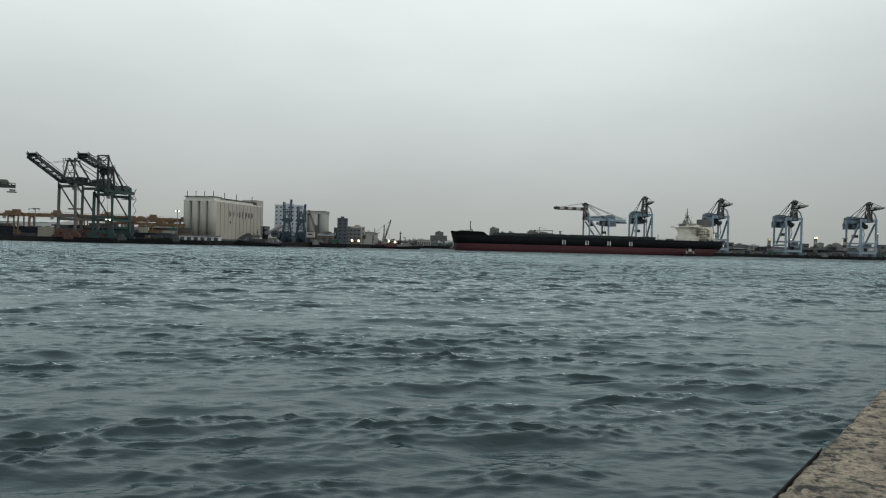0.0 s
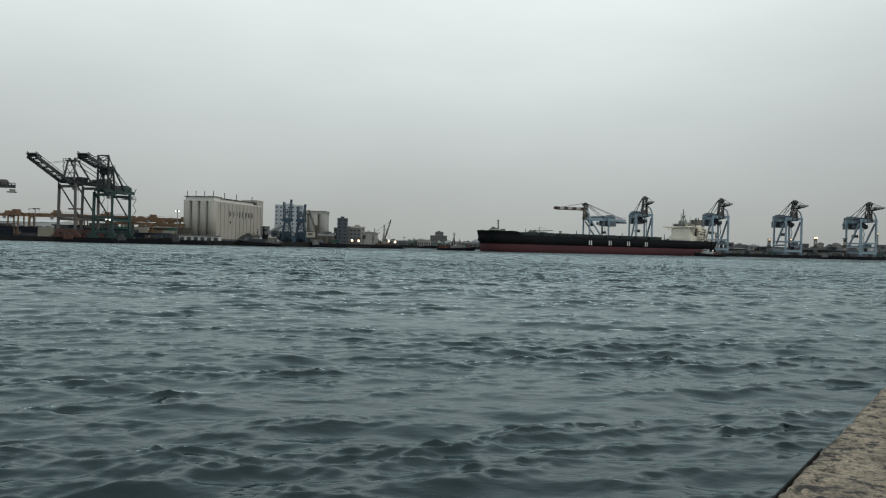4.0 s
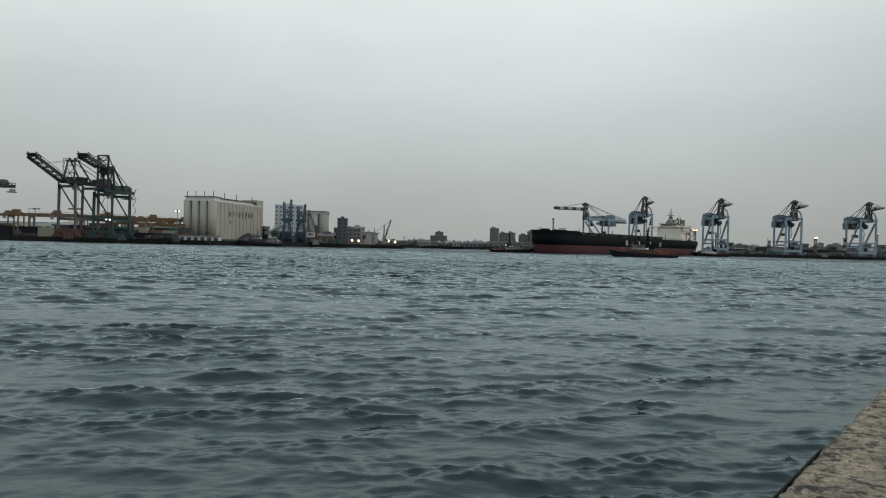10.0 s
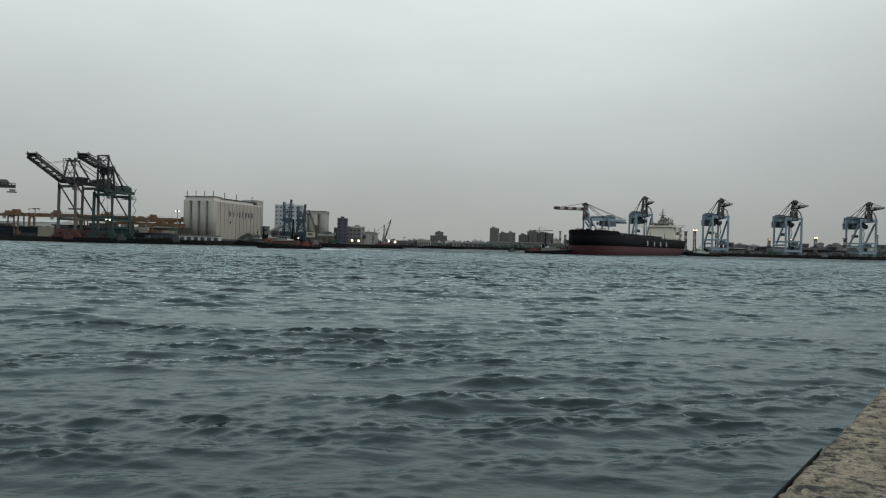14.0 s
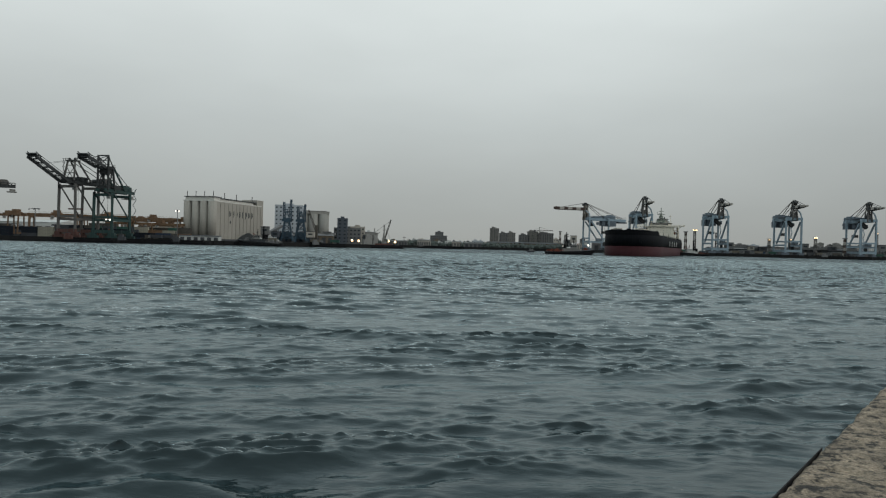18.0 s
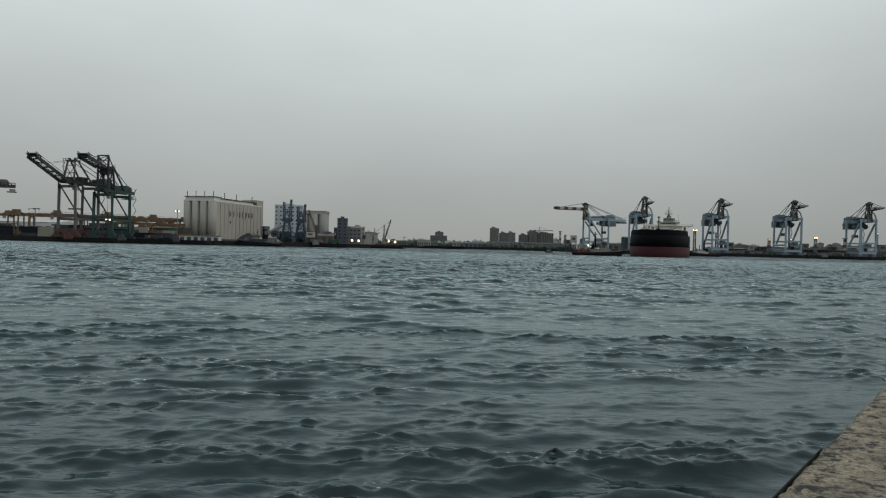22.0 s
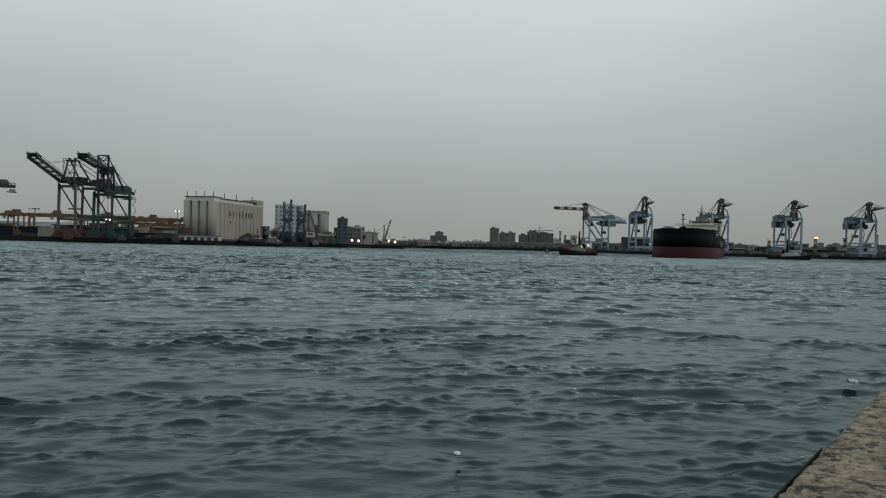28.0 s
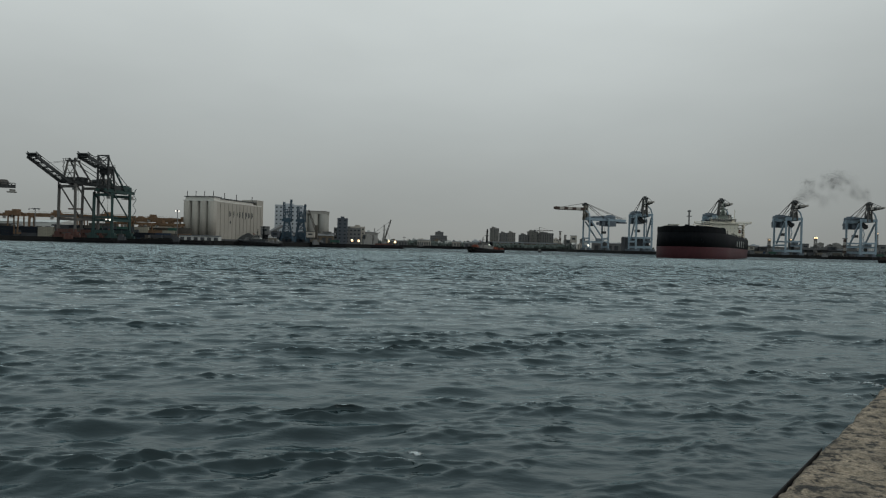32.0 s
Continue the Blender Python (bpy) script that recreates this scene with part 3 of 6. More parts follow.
    part("stairway", beams(stairs), steel, c)
    return c


def unloader(m, label, sections=5, seg=6.2, tail=46, red=None, white=None, tower_paint=None, fwd=0.0, taper=0.0):
    """Bridge-type grab unloader: light blue portal, brown tower, banded boom. Local x points over the water."""
    c = empty("grab_unloader", m, label, "crane", "grab unloaders on the bulk quay")
    for x in (0, -31):
        for y in (-10, 10):
            part("leg", beams([((x, y, 2.5), (x, y, 47), 1.9, 1.9)]), M_BLUE, c)
            part("bogie", boxed(x - 1.6, x + 1.6, y - 4.5, y + 4.5, 0, 2.6), M_BLUE_DARK, c)
        part("sill_beam", beams([((x, -10, 5), (x, 10, 5), 2.0, 3.0)]), M_BLUE, c)
        part("portal_tie", beams([((x, -10, 17), (x, 10, 17), 1.4, 2.0)]), M_BLUE, c)
        part("top_beam", beams([((x, -11, 46), (x, 11, 46), 2.2, 3.2)]), M_BLUE, c)
    for y in (-10, 10):
        part("side_tie", beams([((0, y, 12), (-31, y, 12), 1.4, 2.2)]), M_BLUE, c)
        part("diagonal_brace", beams([((-3, y, 42), (-24, y, 14), 1.7)]), M_BLUE, c)
        part("girder", beams([((3, y * 0.5, 45.5), (-tail, y * 0.5, 44.4), 1.8, 3.8)]), M_BLUE, c)
        part("walkway_rail", beams([((3, y * 0.62, 49.4), (-tail, y * 0.62, 48.3), 0.3), *[((x, y * 0.62, 46.8), (x, y * 0.62, 49.3), 0.25) for x in range(2 - tail, 3, 6)]]), M_BLUE_DARK, c)
    for x in range(2 - tail, 1, 10):
        part("girder_tie", beams([((x, -5, 44.6), (x, 5, 44.6), 1.2)]), M_BLUE, c)
    part("machinery_house", box(box(boxed(-44, -26, -6, 6, 46, 51), -42, -34, -4, 4, 51, 52.4), -24, -12, -4, 4, 47, 50), M_HOUSE_BLUE, c, "grey-blue machinery house")
    part("hopper", prism([(-45, -7), (-32, -7), (-32, 7), (-45, 7)], 35.5, 43.5), M_BLUE_DARK, c, "dark receiving hopper")
    part("hopper_chute", prism([(-29, -4), (-23, -4), (-23, 4), (-29, 4)], 36, 43.5), M_BLUE_DARK, c)
    part("tail_platform", box(boxed(-tail - 1, -tail + 13, -6.4, 6.4, 40.5, 42.2), -tail + 2, -tail + 10, -5, 5, 42, 44.5), M_BLUE_DARK, c)
    paint, f = tower_paint or M_RUST, fwd
    for y in (-1, 1):
        part("tower_post", beams([((f + 1, y * 3.0, 44), (f, y * 1.9, 67), 1.5)]), paint, c, "weathered steel tower post")
        part("tower_post", beams([((f - 6, y * 3.0, 44), (f - 3, y * 1.9, 66), 1.2)]), paint, c)
        part("tower_beam", beams([((f - 5, y * 2.7, 53), (f + 1, y * 2.7, 53), 1.0)]), paint, c)
        part("stay", beams([((f - 2, y * 2.6, 68), (-26, y * 4.2, 48), 0.6)]), M_RUST, c)
        part("tail_stay", beams([((f - 2, y * 2.6, 68), (-tail + 4, y * 4.2, 47), 0.5)]), M_RUST, c)
        part("boom_stay", beams([((f, y * 2.5, 68.5), (f + 2 + sections * seg * 0.7, y * 2.5, 62.4), 0.45)]), M_STS_DARK, c)
        part("boom_girder", beams([((f + 1, y * 2.5, 58.0), (f + sections * seg, y * 2.5, 58.0 + 3.2 * taper), 0.7)]), M_RUST, c)
        part("tower_brace", beams([((f + 1, y * 2.9, 45), (f - 4, y * 2.6, 55), 0.6), ((f - 5, y * 2.9, 45), (f, y * 2.4, 58), 0.6)]), M_STS_DARK, c)
    part("raking_brace", beams([((f, 2.4, 58), (0, 8, 53.5), 1.2), ((0, 8, 53.5), (0, 10, 47), 1.3)]), M_BLUE, c)
    part("hoist_chute", beams([((-8, -7, 44.5), (-8, 2.5, 36.5), 4.5, 4.0)]), M_STS_DARK, c, "dark inclined hoist chute")
    part("machinery_deck", boxed(-22, -2, -10.5, -4, 47.6, 49.4), M_BLUE_DARK, c)
    part("deck_rail", beams([((-22, -10.4, 50.6), (-2, -10.4, 50.6), 0.25)] + [((x, -10.4, 49.4), (x, -10.4, 50.6), 0.2) for x in range(-22, 0, 4)]), M_BLUE_DARK, c)
    part("tower_tie", beams([((f + 1, -3, 56), (f + 1, 3, 56), 1.3)]), paint, c)
    part("tower_house", boxed(f - 4.4, f + 0.6, -1.7, 1.7, 47.5, 52.5), paint, c)
    part("tower_head", box(boxed(f - 5, f + 3, -2.7, 2.7, 65.0, 67.6), f - 3, f + 1, -1.5, 1.5, 67.6, 69.4), M_STS_DARK, c)
    part("winch_house", boxed(f - 4, f + 1.4, -2.0, 2.0, 58.8, 62.4), M_STS_DARK, c)
    for i in range(sections):
        low = 58.4 + 3.4 * taper * i / sections
        part("boom_section", box(boxed(f + 2 + i * seg, f + 2 + seg + i * seg, -3.6, -1.4, low, 62.0), f + 2 + i * seg, f + 2 + seg + i * seg, 1.4, 3.6, low, 62.0), (red or M_BAND_RED) if i % 2 == 0 else (white or M_BAND), c,
             "dark red boom section" if i % 2 == 0 else "dull white boom section")
        part("boom_tie", beams([((f + 5 + i * seg, -2, 60), (f + 5 + i * seg, 2, 60), 1.0)]), M_RUST, c)
    part("operator_cab", boxed(-18, -14, 4, 8, 37, 41), M_BLUE_DARK, c)
    part("trolley_rope", beams([((-30, 0, 46), (-30, 0, 28), 0.3), ((-27, 0, 46), (-27, 0, 28), 0.3)]), M_STS_DARK, c)
    part("grab", prism([(-31, -3), (-26, -3), (-26, 3), (-31, 3)], 24.5, 28), M_STS_DARK, c, "dark steel grab bucket")
    part("cable_reel", tubed((-24, 11.4, 9), (-24, 12.4, 9), 3.2, 16), M_STS_DARK, c)
    part("electrical_house", boxed(-20, -11, 8, 11.6, 13.2, 17), M_BLUE_DARK, c)
    part("platform_rail", beams([((-31, 11.6, z), (0, 11.6, z), 0.25) for z in (14.4, 15.4)]), M_BLUE, c)
    part("stairway", beams([((-31 + (3 if i % 2 else 0), 12.4, 3 + i * 5.2), (-31 + (0 if i % 2 else 3), 12.4, 8.2 + i * 5.2), 0.9, 0.5) for i in range(8)]), M_BLUE, c)
    return c


G = 3.3  # level of the port land
sts_crane(pose(-289.3, 566, G, 0, 0, 254), M_STS_GREY, M_STS_RED, "grey container crane with raised dark boom and red bogies", 43.0, 26.0, 42.5, 33.5)
sts_crane(pose(-264.4, 572, G, 0, 0, 262), M_STS_GREEN, M_STS_GREEN, "green container crane with high dark boom tower", 54.5, 14.0, 37.0, 23.0, 37, 0.0)
sts_crane(pose(-416.2, 620, G, 0, 0, 205), M_STS_GREY, M_STS_RED, "grey container crane with its boom over the quay")

c1 = unloader(pose(253.9, 934, G, 0, 0, -88), "light blue grab unloader with banded boom on the bulk quay", 4, 6.0, 46, M_STS_DARK, M_BAND, M_STS_GREY, 1.5, 0.6)
for x in (350.5, 443.5, 538.0):
    copy_thing(c1, pose(x, 934, G, 0, 0, -88))
unloader(pose(211.1, 1090, G, 0, 0, 196), "light blue grab unloader with red and white boom", 7, 6.6, 62, None, None, M_BEIGE, 3.5)

# ---- grain silo ----
def silo_block(m):
    s = empty("grain_silo", m, "tall cream concrete grain silo with round bins", "silo")
    # local x along the long side, local y across; corner at the origin nearest the water
    n_long, n_short, d, top = 12, 4, 8.4, 37.0
    for i in range(n_long):
        part("bin", tubed((i * d + d / 2, n_short * d - d / 2, 0), (i * d + d / 2, n_short * d - d / 2, top), d / 2, 20), M_SILO, s)
    for j in range(n_short):
        part("bin", tubed((d / 2, j * d + d / 2, 0), (d / 2, j * d + d / 2, top), d / 2, 28), M_SILO, s)
    part("core", boxed(d / 2, n_long * d - 1, d / 2 - 2, n_short * d - d / 2, 0, top), M_SILO, s)
    L, Wd = n_long * d, n_short * d
    part("long_wall", boxed(d * 0.5, L, 0.4, 6.0, 0, top), M_SILO, s, "flat side wall with slim pilasters")
    for i in range(13):
        part("pilaster", boxed(d * 0.5 + i * 7.7, d * 0.5 + i * 7.7 + 0.9, 0.0, 0.45, 0, top - 0.8), M_SILO, s)
    part("roof_slab", boxed(0.8, L - 0.8, 0.8, Wd - 0.8, top, top + 0.9), M_SILO_CAP, s)
    part("head_house", boxed(2.5, 14, 2, Wd - 2, top + 0.9, top + 4.0), M_SILO_CAP, s, "long pale head house on the roof")
    part("head_house_roof", boxed(1.6, 15, 1, Wd - 1, top + 4.0, top + 4.7), M_GREY_BLD, s)
    part("roof_gallery", boxed(14, L - 16, 3, 11, top + 0.9, top + 3.2), M_SILO_CAP, s, "covered conveyor gallery")
    part("gallery_roof", boxed(14, L - 12, 1.6, 12.2, top + 3.2, top + 3.8), M_DARK_BLD, s)
    part("elevator_tower", boxed(L - 12, L + 3, 0.9, 18, 0, top + 6.5), M_SILO, s, "pale elevator tower")
    # worn lettering high on the side wall: plain bars
    for i in range(8):
        x = 29.5 + i * 6.6
        part("lettering_bar", box(boxed(x, x + 1.3, 0.28, 0.46, 23.5 - (i % 3) * 0.5, 29), x + 2.2, x + 3.1, 0.28, 0.46, 24.5, 28.4 + (i % 2) * 0.6), M_GLASS, s, "worn dark painted bars")
    part("window", boxed(31, 32.6, 0.28, 0.45, 17, 19.5), M_GLASS, s)
    for x, y in ((3, 3), (3, 12), (3, 21), (3, 30), (26, 4), (50, 4), (84, 4)):
        part("roof_mast", beams([((x, y, top + 4), (x, y, top + 9.5), 0.45)]), M_STS_DARK, s)
    part("plinth", boxed(-1.5, L + 1, -1.5, Wd + 1, 0, 1.6), M_DARK_BLD, s)
    for i in range(4):
        part("loading_shed", boxed(-4.5, -1.6, 3 + i * 9, 8 + i * 9, 0, 4.5), M_GREY_BLD, s)
    return s


silo_block(pose(-214.8, 690, G, 0, 0, 78))


def windowed_block(name, m, w, d, h, mat, rows, cols, label, win_w=1.6, win_h=1.6, side_cols=0, group=""):
    """A flat-roofed building with recessed-looking window panes, a parapet and roof gear. Local -y is its front."""
    b = empty(name, m, label, "building", group)
    part("wall", boxed(-w / 2, w / 2, 0, d, 0, h), mat, b)
    part("parapet", box(box(box(boxed(-w / 2, w / 2, -0.15, 0.3, h, h + 1.1), -w / 2, w / 2, d - 0.3, d, h, h + 1.1), -w / 2 - 0.1, -w / 2 + 0.3, 0, d, h, h + 1.1), w / 2 - 0.3, w / 2 + 0.1, 0, d, h, h + 1.1), mat, b)
    pane = mesh_of(boxed(-win_w / 2, win_w / 2, -0.14, 0.02, -win_h / 2, win_h / 2), "pane", M_GLASS)
    side = mesh_of(boxed(-0.14, 0.02, -win_w / 2, win_w / 2, -win_h / 2, win_h / 2), "pane", M_GLASS)
    for r in range(rows):
        z = h * (r + 0.6) / rows
        for k in range(cols):
            o = new("window", pane)
            o.parent, o.location = b, (-w / 2 + w * (k + 0.5) / cols, 0, z)
        for k in range(side_cols):
            o = new("window", side)
            o.parent, o.location = b, (-w / 2, d * (k + 0.5) / side_cols, z)
    part("roof_room", boxed(-w * 0.2, w * 0.15, d * 0.3, d * 0.7, h, h + 3), mat, b)
    return b


# ---- bulk carrier ----
def ship_loft(levels, mat_name, mat, parent, label=""):
    """A closed shell through plan outlines, one per height: levels are (height function, outline)."""
    bm = bmesh.new()
    rings = []
    for pts in levels:
        rings.append([bm.verts.new(p) for p in pts])
    n = len(rings[0])
    for a, b in zip(rings, rings[1:]):
        for i in range(n):
            f = bm.faces.new((a[i], a[(i + 1) % n], b[(i + 1) % n], b[i]))
            f.smooth = True
    bm.faces.new(rings[-1])
    bm.faces.new(rings[0][::-1])
    bmesh.ops.recalc_face_normals(bm, faces=bm.faces)
    return part(mat_name, bm, mat, parent, label)


def ship_outline(half, stern, bow_full, bow_tip, stern_half, z, n=14, sheer=None):
    """Plan outline: transom, parallel body, rounded bow."""
    run = min(38, (bow_full - stern) * 0.35)
    right = [(stern, stern_half), (stern + run * 0.32, stern_half + (half - stern_half) * 0.55), (stern + run, half)]
    right += [(stern + 38 + (bow_full - stern - 38) * f, half) for f in (0.5, 0.85)] if bow_full - stern > 80 else []
    for i in range(n + 1):
        a = (math.pi / 2) * i / n
        right.append((bow_full + (bow_tip - bow_full) * math.sin(a) ** 0.9, half * math.cos(a) ** 0.72 if i < n else 0.0))
    pts = [(x, -y) for x, y in right] + [(x, y) for x, y in right[-2::-1]]
    return [(x, y, z if sheer is None else sheer(x, z)) for x, y in pts]


def bulk_carrier(m):
    s = empty("bulk_carrier", m, "large black bulk carrier with red boot-topping and cream deckhouse", "ship")
    keel = ship_outline(20.5, -138, 96, 141, 8, -4.0)
    load = ship_outline(22.3, -143, 98, 142.0, 13, 0.0)
    boot = ship_outline(22.5, -150.5, 97, 142.8, 17.5, 7.2)
    ship_loft([keel, load, boot], "boot_topping", M_BOOT, s, "dull red antifouling band")
    deck_line = ship_outline(22.5, -153, 90, 145.5, 19, 16.0)
    mid = ship_outline(22.5, -152.5, 94, 144.2, 18.5, 11.5)
    ship_loft([boot, mid, deck_line], "hull", M_HULL, s, "black painted hull")
    # forecastle, a deck higher, with bulwark
    fc = bmesh.new()
    rings = []
    for z, grow, back in ((15.9, 0.0, 112.0), (17.4, 0.1, 114.0), (18.9, 0.2, 116.0)):
        run = 55.5 + 4 * grow
        a0 = math.acos(max(0.0, ((back - 90) / run)) ** (1 / 0.9))
        pts = []
        for i in range(-14, 15):
            a = a0 * i / 14
            # the bulwark rises a little towards the stem and dips between the fairleads
            rise = 0.7 * math.cos(a) + (0.45 * math.sin(i * 1.1 + 0.6) if z > 18.5 else 0.0)
            pts.append((90 + run * max(0, math.cos(a)) ** 0.9, (22.5 + grow * 0.3) * math.copysign(abs(math.sin(a)) ** 0.72, a), z + (rise if z > 18.5 else 0.0)))
        rings.append([fc.verts.new(p) for p in pts])
    n = len(rings[0])
    for a, b in zip(rings, rings[1:]):
        for i in range(n):
            fc.faces.new((a[i], a[(i + 1) % n], b[(i + 1) % n], b[i]))
    fc.faces.new(rings[-1])
    bmesh.ops.recalc_face_normals(fc, faces=fc.faces)
    part("forecastle", fc, M_HULL, s, "raised black forecastle with bulwark")
    part("deck", prism([(-151, -17), (-110, -21.6), (86, -21.6), (108, -19.8), (108, 19.8), (86, 21.6), (-110, 21.6), (-151, 17)], 15.9, 16.15), M_DECK, s)
    for y in (-22.3, 22.3):
        rail = bmesh.new()
        for x in range(-104, 88, 4):
            beam(rail, (x, y, 16), (x, y, 17.2), 0.14)
        for z in (16.6, 17.2):
            beam(rail, (-104, y, z), (86, y, z), 0.1)
        part("deck_rail", rail, M_HULL, s)
    for i in range(9):
        x = 92 - i * 20.4
        h = part("hatch_cover", box(boxed(x - 7.6, x + 7.6, -9.8, 9.8, 17.7, 19.0), x - 7.2, x + 7.2, -9.4, 9.4, 16.1, 17.7), M_DECK, s, "green steel hatch cover")
        part("hatch_rib", beams([((x + k, -9.7, 19.1), (x + k, 9.7, 19.1), 0.35) for k in (-5, -2.5, 0, 2.5, 5)]), M_DECK, h)
    for x in (102, 40, -20, -80):
        part("deck_post", beams([((x, 12, 16), (x, 12, 22), 0.5)]), M_STS_DARK, s)
        part("deck_post", beams([((x, -12, 16), (x, -12, 21), 0.4)]), M_STS_DARK, s)
    # bow gear
    part("foremast", beams([((126, 0, 18.6), (126, 0, 30.4), 0.8), ((126, -1.6, 26.5), (126, 1.6, 26.5), 0.5), ((126, -1.0, 29.6), (126, 1.0, 29.6), 1.0), ((124.2, 0, 18.6), (126, 0, 27), 0.4)]), M_GREY_BLD, s, "foremast with lamp brackets")
    for y in (-9.6, 9.6):
        part("windlass", tube(box(boxed(125, 129, y - 2.5, y + 2.5, 18.8, 20.0), 125.5, 128, y - 3.5, y + 3.5, 19.6, 20.5), (126.8, y - 3, 20.6), (126.8, y + 3, 20.6), 0.9), M_STS_DARK, s)
        part("anchor", beams([((142.2, y * 0.94, 9.5), (142.2, y * 0.94, 13), 0.9), ((142.2, y * 0.94 - 1.6, 10.4), (142.2, y * 0.94 + 1.6, 10.4), 0.9)]), M_HULL, s, "anchor housed in its pocket")
    part("fairlead_rail", beams([((126, -15, 20.2), (134, -11, 20.5), 0.5), ((134, -11, 20.5), (138.6, -4, 20.8), 0.5), ((138.6, 4, 20.8), (134, 11, 20.5), 0.5), ((134, 11, 20.5), (126, 15, 20.2), 0.5)]), M_CREAM, s, "cream inner bulwark rail")
    part("bow_post", tube(tubed((134, 0, 18.6), (134, 0, 21.0), 2.2, 10, 1.4), (132, 6, 18.6), (132, 6, 20.6), 1.6, 8, 1.0), M_HULL, s)
    # marks on the port side: plain white shapes
    for x in (30.5, 5.0, -19.5, -44.0):
        for y in (22.46, -22.6):
            part("hull_mark", box(boxed(x - 1.7, x - 0.8, y, y + 0.14, 8.4, 13.0), x + 0.8, x + 1.7, y, y + 0.14, 8.4, 13.0), M_MARK, s, "plain pair of white painted bars")
    # accommodation, set on its own base well aft
    before = {o.name for o in s.children}
    house = part("deckhouse", boxed(-114, -103, -16.0, 16.0, 16.1, 21.6), M_CREAM, s, "cream deckhouse of six levels")
    part("upper_house", boxed(-112, -103.8, -13.5, 13.5, 21.6, 31.8), M_CREAM, s)
    part("wheelhouse", prism([(-114, -11), (-105, -11), (-102.6, -8), (-102.6, 8), (-105, 11), (-114, 11)], 31.8, 35.2), M_CREAM, s)
    part("bridge_deck", boxed(-112, -102.0, -25, 25, 31.4, 32.0), M_CREAM, s, "full-width bridge wings")
    for y in (-25.0, 24.0):
        part("wing_end", boxed(-109, -102.2, y, y + 1.0, 32.0, 33.5), M_CREAM, s)
    part("wing_rail", beams([((-102.1, -25, 33.2), (-102.1, 25, 33.2), 0.25), ((-102.1, -25, 32.6), (-102.1, 25, 32.6), 0.15), ((-112, -25, 33.2), (-112, 25, 33.2), 0.25)]), M_CREAM, s)
    for y in (1, -1):
        part("wing_strut", beams([((-106, y * 13.6, 26), (-106, y * 22, 31.4), 0.5)]), M_CREAM, s)
    part("wheelhouse_roof", boxed(-114.6, -102.0, -11.8, 11.8, 35.2, 35.6), M_GREY_BLD, s)
    for i in range(12):
        y = -7.6 + i * 1.38
        part("bridge_window", boxed(-102.66, -102.5, y - 0.6, y + 0.6, 33.2, 34.7), M_GLASS, s)
    for sgn in (-1, 1):
        for i in range(6):
            x = -113 + i * 1.5
            part("bridge_window", boxed(x, x + 1.2, sgn * 11.02 - 0.06, sgn * 11.02 + 0.06, 33.2, 34.7), M_GLASS, s)
    for lvl in range(5):
        z = 18.2 + lvl * 2.9
        half = 15 if lvl < 1 else 12.5
        xx = -103.0 if lvl < 1 else -103.8
        for i in range(7):
            y = -half + 2 * half * (i + 0.5) / 7
            part("window", boxed(xx - 0.06, xx + 0.08, y - 0.22, y + 0.22, z, z + 0.5), M_GLASS, s)
        yy = 16.0 if lvl < 1 else 13.5
        for i in range(5):
            for sgn in (-1, 1):
                x = -111.4 + i * 1.6
                part("window", boxed(x, x + 0.45, min(sgn * (yy - 0.06), sgn * (yy + 0.08)), max(sgn * (yy - 0.06), sgn * (yy + 0.08)), z, z + 0.5), M_GLASS, s)
    # open decks and stairs abaft the house
    for lvl in range(5):
        z = 19 + lvl * 2.9
        aft = -131.5 + lvl * 1.3
        part("side_deck", boxed(aft, -111, -18, 18, z - 0.3, z), M_CREAM, s)
        part("deck_railing", beams([((aft, y, z + 1.1), (-112, y, z + 1.1), 0.16) for y in (-17.9, 17.9)] + [((aft, -17.9, z + 1.1), (aft, 17.9, z + 1.1), 0.16)] + [((x, y, z), (x, y, z + 1.1), 0.14) for x in np.arange(aft, -112, 2.4) for y in (-17.9, 17.9)]), M_CREAM, s)
        for sgn in (-1, 1):
            part("deck_stanchion", beams([((x, sgn * 17.4, z - 2.9), (x, sgn * 17.4, z - 0.3), 0.35) for x in (aft + 0.6, -120.5, -113)]), M_CREAM, s)
            part("outside_stair", beams([((-126 + (6 if lvl % 2 else 0), sgn * 16.4, z - 2.9), (-120 - (6 if lvl % 2 else 0), sgn * 16.4, z), 1.5, 1.1)]), M_RUST, s, "dark steep outside stair")
            part("deck_door", boxed(-119.4, -116.4, sgn * 9.0 - 0.1, sgn * 9.0 + 0.1, z - 2.8, z - 0.7), M_GLASS, s, "dark doorway of the casing")
    part("engine_casing", box(boxed(-134, -121, -6.5, 6.5, 16.1, 33), -121, -112, -9.0, 9.0, 16.1, 31.4), M_CREAM, s)
    part("funnel", prism([(-131, -6), (-122, -6), (-120, -4), (-120, 4), (-122, 6), (-131, 6)], 33, 42.0), M_STS_GREY, s, "squat grey funnel")
    for x, y, h, r in ((-128, -2, 44.6, 0.7), (-128, 1.5, 44.4, 0.6), (-125, 0, 44.0, 0.5)):
        part("exhaust_pipe", tubed((x, y, 42.0), (x - 0.5, y, h), r), M_STS_DARK, s, "dark exhaust pipe on the funnel")
    part("radar_mast", beams([((-108, 0, 41), (-108, 0, 53), 1.2, 1.2, 0.6), ((-108, -4.0, 45), (-108, 4.0, 45), 0.7), ((-108, -2.6, 48.5), (-108, 2.6, 48.5), 0.4), ((-107, -2.4, 46.4), (-107, 2.4, 46.4), 0.4), ((-108, -3.8, 45), (-108, -3.8, 48), 0.25)]), M_MAST, s, "grey-green radar mast above the wheelhouse")
